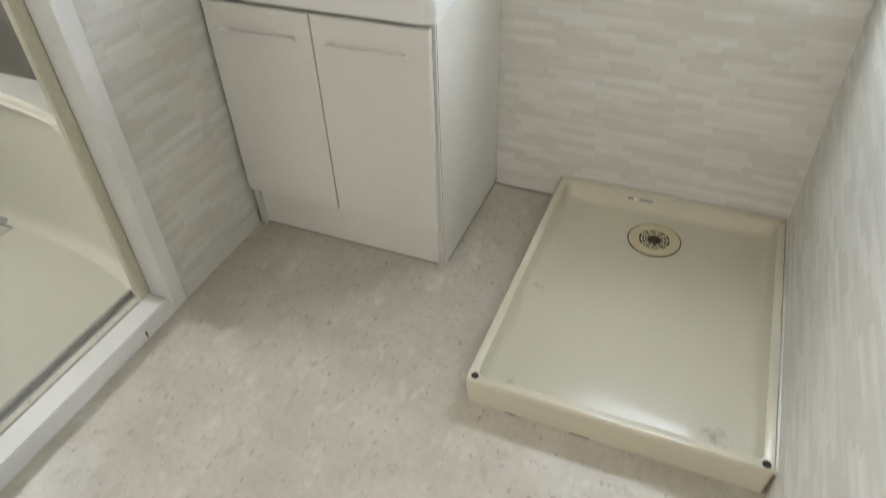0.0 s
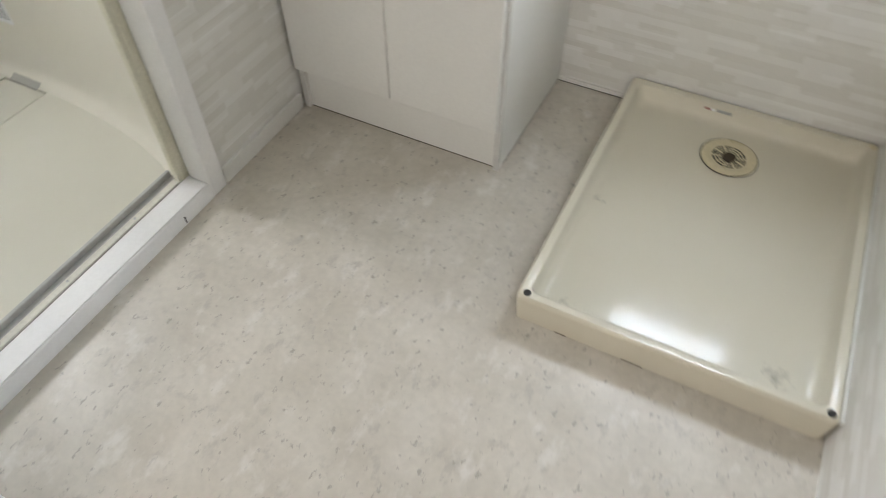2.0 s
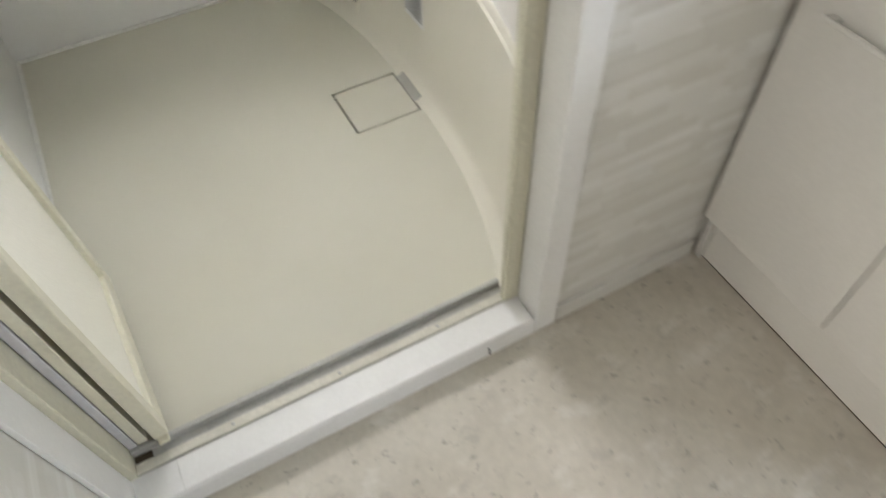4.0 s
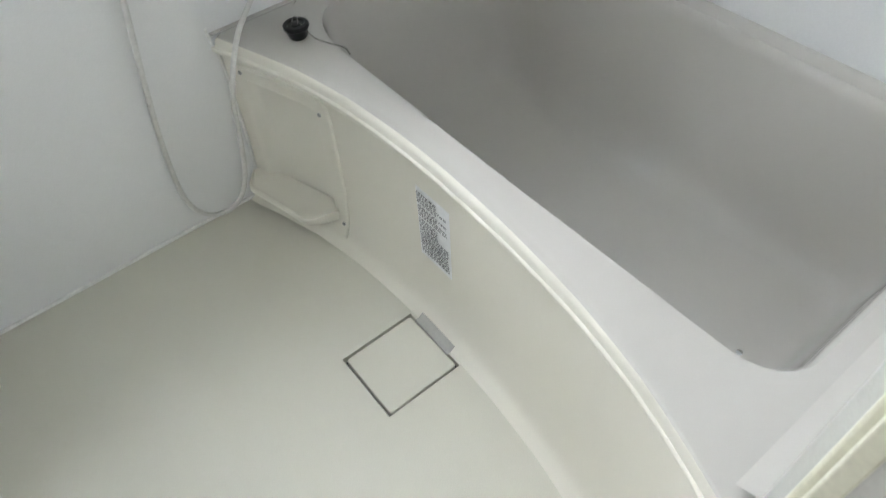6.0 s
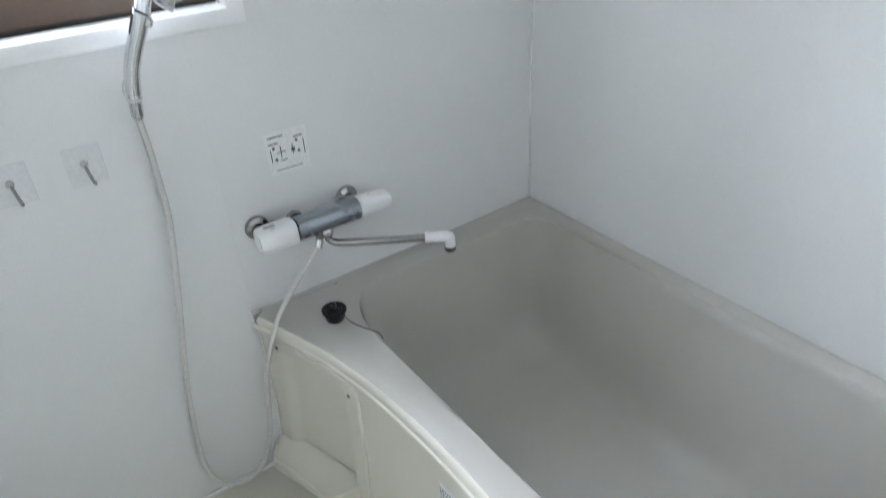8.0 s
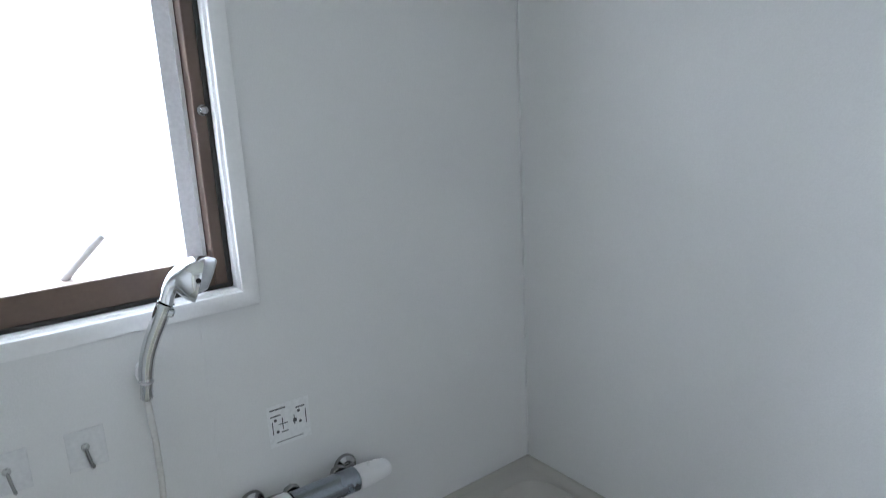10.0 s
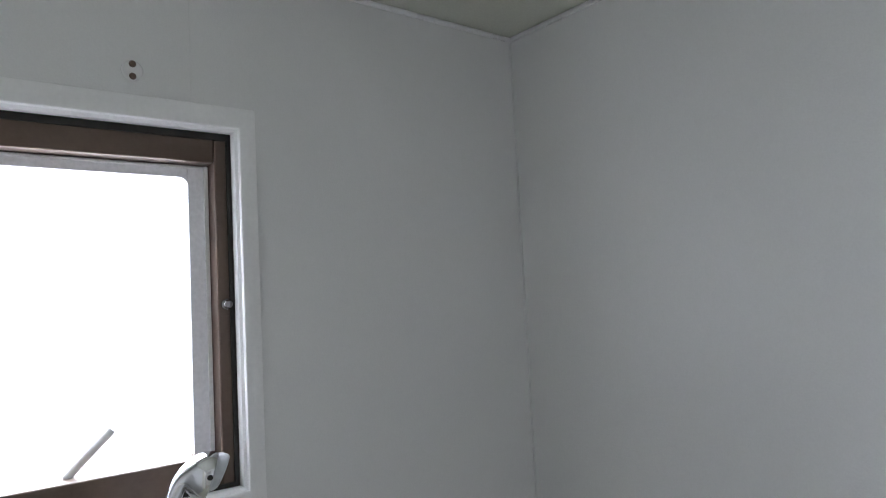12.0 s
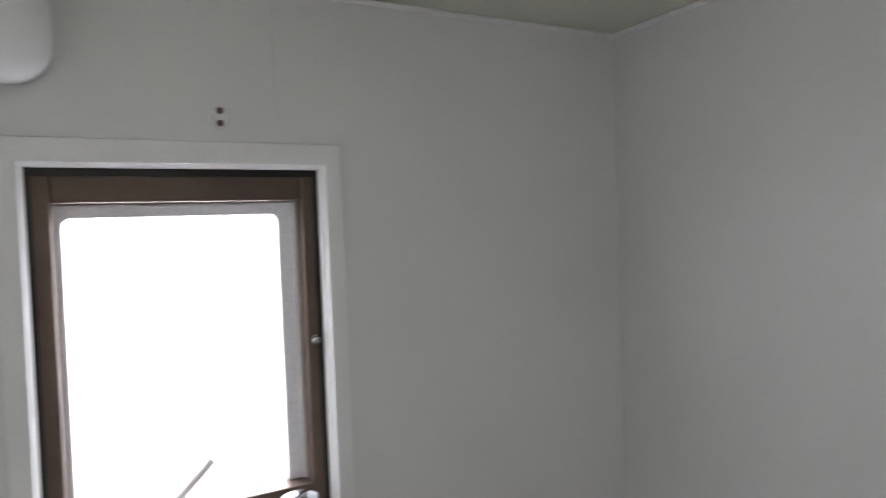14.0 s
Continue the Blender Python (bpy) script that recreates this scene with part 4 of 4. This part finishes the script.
# hand shower in its wall hook, with the hose
shower = thing("hand_shower", (-1.365, 0.722, 1.0), "chrome hand shower hung in a wall hook", "hand shower")
hp = [(-1.366, 0.7184, 1.0416), (-1.363, 0.7209, 1.060), (-1.357, 0.726, 1.086), (-1.348, 0.7365, 1.117), (-1.336, 0.7505, 1.152), (-1.328, 0.7605, 1.176)]
hpath = smooth_path(hp, 6)
part("handle", tube(hpath, [0.0124 + 0.0020 * i / len(hpath) for i in range(len(hpath))], 20), CHROME, shower, "curved chrome grip", True)
nut = part("hose_nut", lathe([(0.0090, 0), (0.0105, 0.003), (0.0108, 0.040), (0.0098, 0.043)], aim((-1.3735, 0.7155, 0.998), hp[0]), 12), CHROME, shower, "", True)
part("nut_slot", boxes((-1.3615, -1.3595, 0.7185, 0.7225, 1.004, 1.034)), GREY_TRACK, nut)
part("collar_band", lathe([(0.0140, 0), (0.0148, 0.002), (0.0148, 0.005), (0.0138, 0.007)], aim(hpath[-3], hpath[-1]), 22), CHROME, shower, "", True)
HO, HX, HY, HZ = Vector((-1.328, 0.7605, 1.1759)), Vector((0.2321, 0.9615, -0.147)), Vector((-0.1945, 0.1939, 0.9616)), Vector((0.9531, -0.1946, 0.232))


def head_ring(across, up, r, turn, flat=0.92):
    """One round section of the head: its centre, radius and lean in the head's own plane."""
    c = HO + HX * across + HY * up
    u = HX * math.cos(radians(turn)) + HY * math.sin(radians(turn))
    return [c + u * r * math.cos(2 * math.pi * i / 36) + HZ * r * flat * math.sin(2 * math.pi * i / 36) for i in range(36)]


head = [head_ring(*q) for q in ((-0.0005, -0.002, 0.0132, 153, 1), (0.002, 0.012, 0.0132, 150, 1), (0.0055, 0.024, 0.0140, 136, 1), (0.0105, 0.0335, 0.0175, 112), (0.0175, 0.0385, 0.0250, 95),
                                (0.027, 0.0410, 0.0325, 87), (0.0385, 0.0412, 0.0385, 83), (0.0500, 0.0395, 0.0408, 80), (0.0535, 0.0390, 0.0400, 79), (0.0545, 0.0388, 0.0370, 79))]
hd = part("head", loft(head, True, True), CHROME, shower, "bulbous chrome shower head", True)
part("spray_plate", loft([head_ring(*q) for q in ((0.0535, 0.0440, 0.0330, 77), (0.0600, 0.0455, 0.0330, 76), (0.0700, 0.0462, 0.0300, 73), (0.0735, 0.0465, 0.0260, 73))], True, True), SPRAY, hd, "pale grey spray plate", True)
part("switch_button", lathe([(0.0080, 0), (0.0080, 0.007), (0.0055, 0.010)], aim(HO + HX * 0.004 - HY * 0.016, HO + HX * 0.015 - HY * 0.020), 16), CHROME, shower, "", True)
part("head_slot", lathe([(0.0045, 0), (0.0045, 0.0015)], aim(HO + HX * 0.049 + HY * 0.036 + HZ * 0.0365, HO + HX * 0.049 + HY * 0.036 + HZ * 0.05), 12), DARK, hd)
hook = thing("shower_hook", (WA, 0.722, 1.045), "small white shower hook on the wall panel", "shower hook")
part("back_plate", loft([[(WA + 0.0005 + d, 0.722 + 0.013 * math.cos(a) * k, 1.036 + 0.022 * math.sin(a) * k) for a in (2 * math.pi * i / 24 for i in range(24))] for d, k in ((0, 1), (0.006, 1), (0.009, 0.86))], True, True), WHITE_PLASTIC, hook, "", True)
part("cradle", lathe([(0.0122, -0.005), (0.0129, -0.001), (0.0118, -0.001), (0.0110, -0.005)], aim((-1.367, 0.718, 1.036), (-1.363, 0.7209, 1.060)), 24), WHITE_PLASTIC, hook, "", True)
part("neck", rod((WA + 0.006, 0.721, 1.034), (-1.378, 0.721, 1.032), 0.008), WHITE_PLASTIC, hook, "", True)

hose = thing("shower_hose", (-1.38, 0.68, 0.06), "white plastic shower hose hanging in a loop", "shower hose")
line = [(-1.3735, 0.7155, 1.000), (-1.378, 0.719, 0.90), (-1.380, 0.715, 0.78), (-1.383, 0.690, 0.62), (-1.385, 0.666, 0.48), (-1.387, 0.643, 0.32), (-1.388, 0.634, 0.16), (-1.384, 0.660, 0.080),
        (-1.378, 0.712, 0.058), (-1.372, 0.758, 0.085), (-1.364, 0.786, 0.155), (-1.352, 0.802, 0.27), (-1.340, 0.812, 0.37), (-1.330, 0.832, 0.45), (-1.325, 0.866, 0.525), (-1.326, 0.920, 0.588), (-1.338, 0.972, 0.632), (-1.344, 0.993, 0.655)]
part("tube", tube(smooth_path(line, 8), 0.0058, 12), HOSE, hose, "", True)
part("ferrule", rod((-1.340, 0.986, 0.640), (-1.344, 0.994, 0.657), 0.0088, chamfer=0.001), CHROME, hose, "", True)


def wall_hook(y, z):
    """A clear adhesive pad with a small metal hook."""
    t = thing("adhesive_hook", (WA, y, z), "small metal hook on a clear adhesive wall pad", "wall hook", "adhesive hooks")
    pad = [[(WA + 0.0004 + d, y + sy * (0.031 + o), z + 0.012 + sz * (0.036 + o)) for sy, sz in ((1, 1), (-1, 1), (-1, -1), (1, -1))] for d, o in ((0, 0), (0.0012, 0), (0.0016, -0.002))]
    part("pad", loft(pad, True, True), CLEAR_PAD, t, "hazy clear adhesive pad")
    part("hook", tube(smooth_path([(WA + 0.002, y - 0.002, z + 0.022), (WA + 0.004, y - 0.001, z + 0.008), (WA + 0.007, y + 0.002, z - 0.012), (WA + 0.014, y + 0.004, z - 0.020), (WA + 0.021, y + 0.004, z - 0.014)], 6), 0.0028, 10), GREY_TRACK, t, "", True)
    part("hook_base", lathe([(0.007, 0), (0.007, 0.002), (0.004, 0.004)], pose(WA + 0.0016, y - 0.002, z + 0.016, 0, 90, 0), 14), ALU, t, "", True)
    return t


wall_hook(0.497, 0.913)
wall_hook(0.614, 0.914)


def guide_sticker():
    """The mixer's guide sticker: pale, with small diagrams."""
    t = thing("guide_sticker", (WA, 0.985, 0.80), "white printed guide sticker on the wall panel", "sticker")
    part("sheet", boxes((WA + 0.0003, WA + 0.0009, 0.938, 1.030, 0.800, 0.892)), PAPER_WHITE, t)
    ink = bmesh.new()
    x0, x1 = WA + 0.0010, WA + 0.0013
    for y0, y1, z0, z1 in ((0.944, 0.978, 0.880, 0.883), (0.944, 0.966, 0.866, 0.869), (1.000, 1.020, 0.871, 0.874), (0.952, 1.012, 0.808, 0.8095), (0.946, 0.948, 0.828, 0.856),
                           (0.968, 0.970, 0.835, 0.860), (0.960, 0.980, 0.846, 0.848), (0.994, 0.996, 0.836, 0.858), (0.992, 1.000, 0.842, 0.850), (1.020, 1.022, 0.832, 0.864), (0.965, 0.980, 0.828, 0.830)):
        box(ink, x0, x1, y0, y1, z0, z1)
    part("print", ink, INK, t, "grey diagram lines")
    for y, z in ((0.954, 0.858), (0.957, 0.832), (1.006, 0.864), (1.008, 0.840)):
        part("dot", lathe([(0.0034, 0), (0.0034, 0.0004)], pose(x0, y, z, 0, 90, 0), 12), INK, t)


guide_sticker()

fix = thing("screw_bracket", (WA, 0.732, 1.899), "leftover bracket stub with two dark screws above the window", "bracket")
part("washer", lathe([(0.0185, 0), (0.0185, 0.002), (0.0160, 0.0045), (0.010, 0.0030), (0.001, 0.0024)], pose(WA + 0.0004, 0.732, 1.899, 0, 90, 0), 24), WHITE_PLASTIC, fix, "", True)
for z in (1.9105, 1.8885):
    part("screw", lathe([(0.0060, 0), (0.0060, 0.003), (0.0046, 0.005), (0.001, 0.005)], pose(WA + 0.0024, 0.732, z, 0, 90, 0), 14), BRONZE, fix, "dark rusty screw", True)

lamp = thing("wall_lamp", (WA, 0.36, 1.945), "white unlit bathroom wall lamp above the window", "wall lamp")


def lamp_ring(x, s):
    return [(x, y, z) for y, z, _ in rounded(0.360 - 0.125 * s, 0.360 + 0.125 * s, 2.010 - 0.082 * s, 2.010 + 0.082 * s, 0.06 * s, 0)]


part("base", loft([lamp_ring(WA + 0.0005, 0.92), lamp_ring(WA + 0.018, 0.92), lamp_ring(WA + 0.020, 0.88)], True, True), WHITE_PLASTIC, lamp, "white plastic base", True)
part("shade", loft([lamp_ring(WA + 0.0205, 0.96), lamp_ring(WA + 0.03, 1.0), lamp_ring(WA + 0.065, 1.0), lamp_ring(WA + 0.085, 0.9), lamp_ring(WA + 0.097, 0.7), lamp_ring(WA + 0.102, 0.35)], True, True), CERAMIC, lamp, "milky white shade", True)
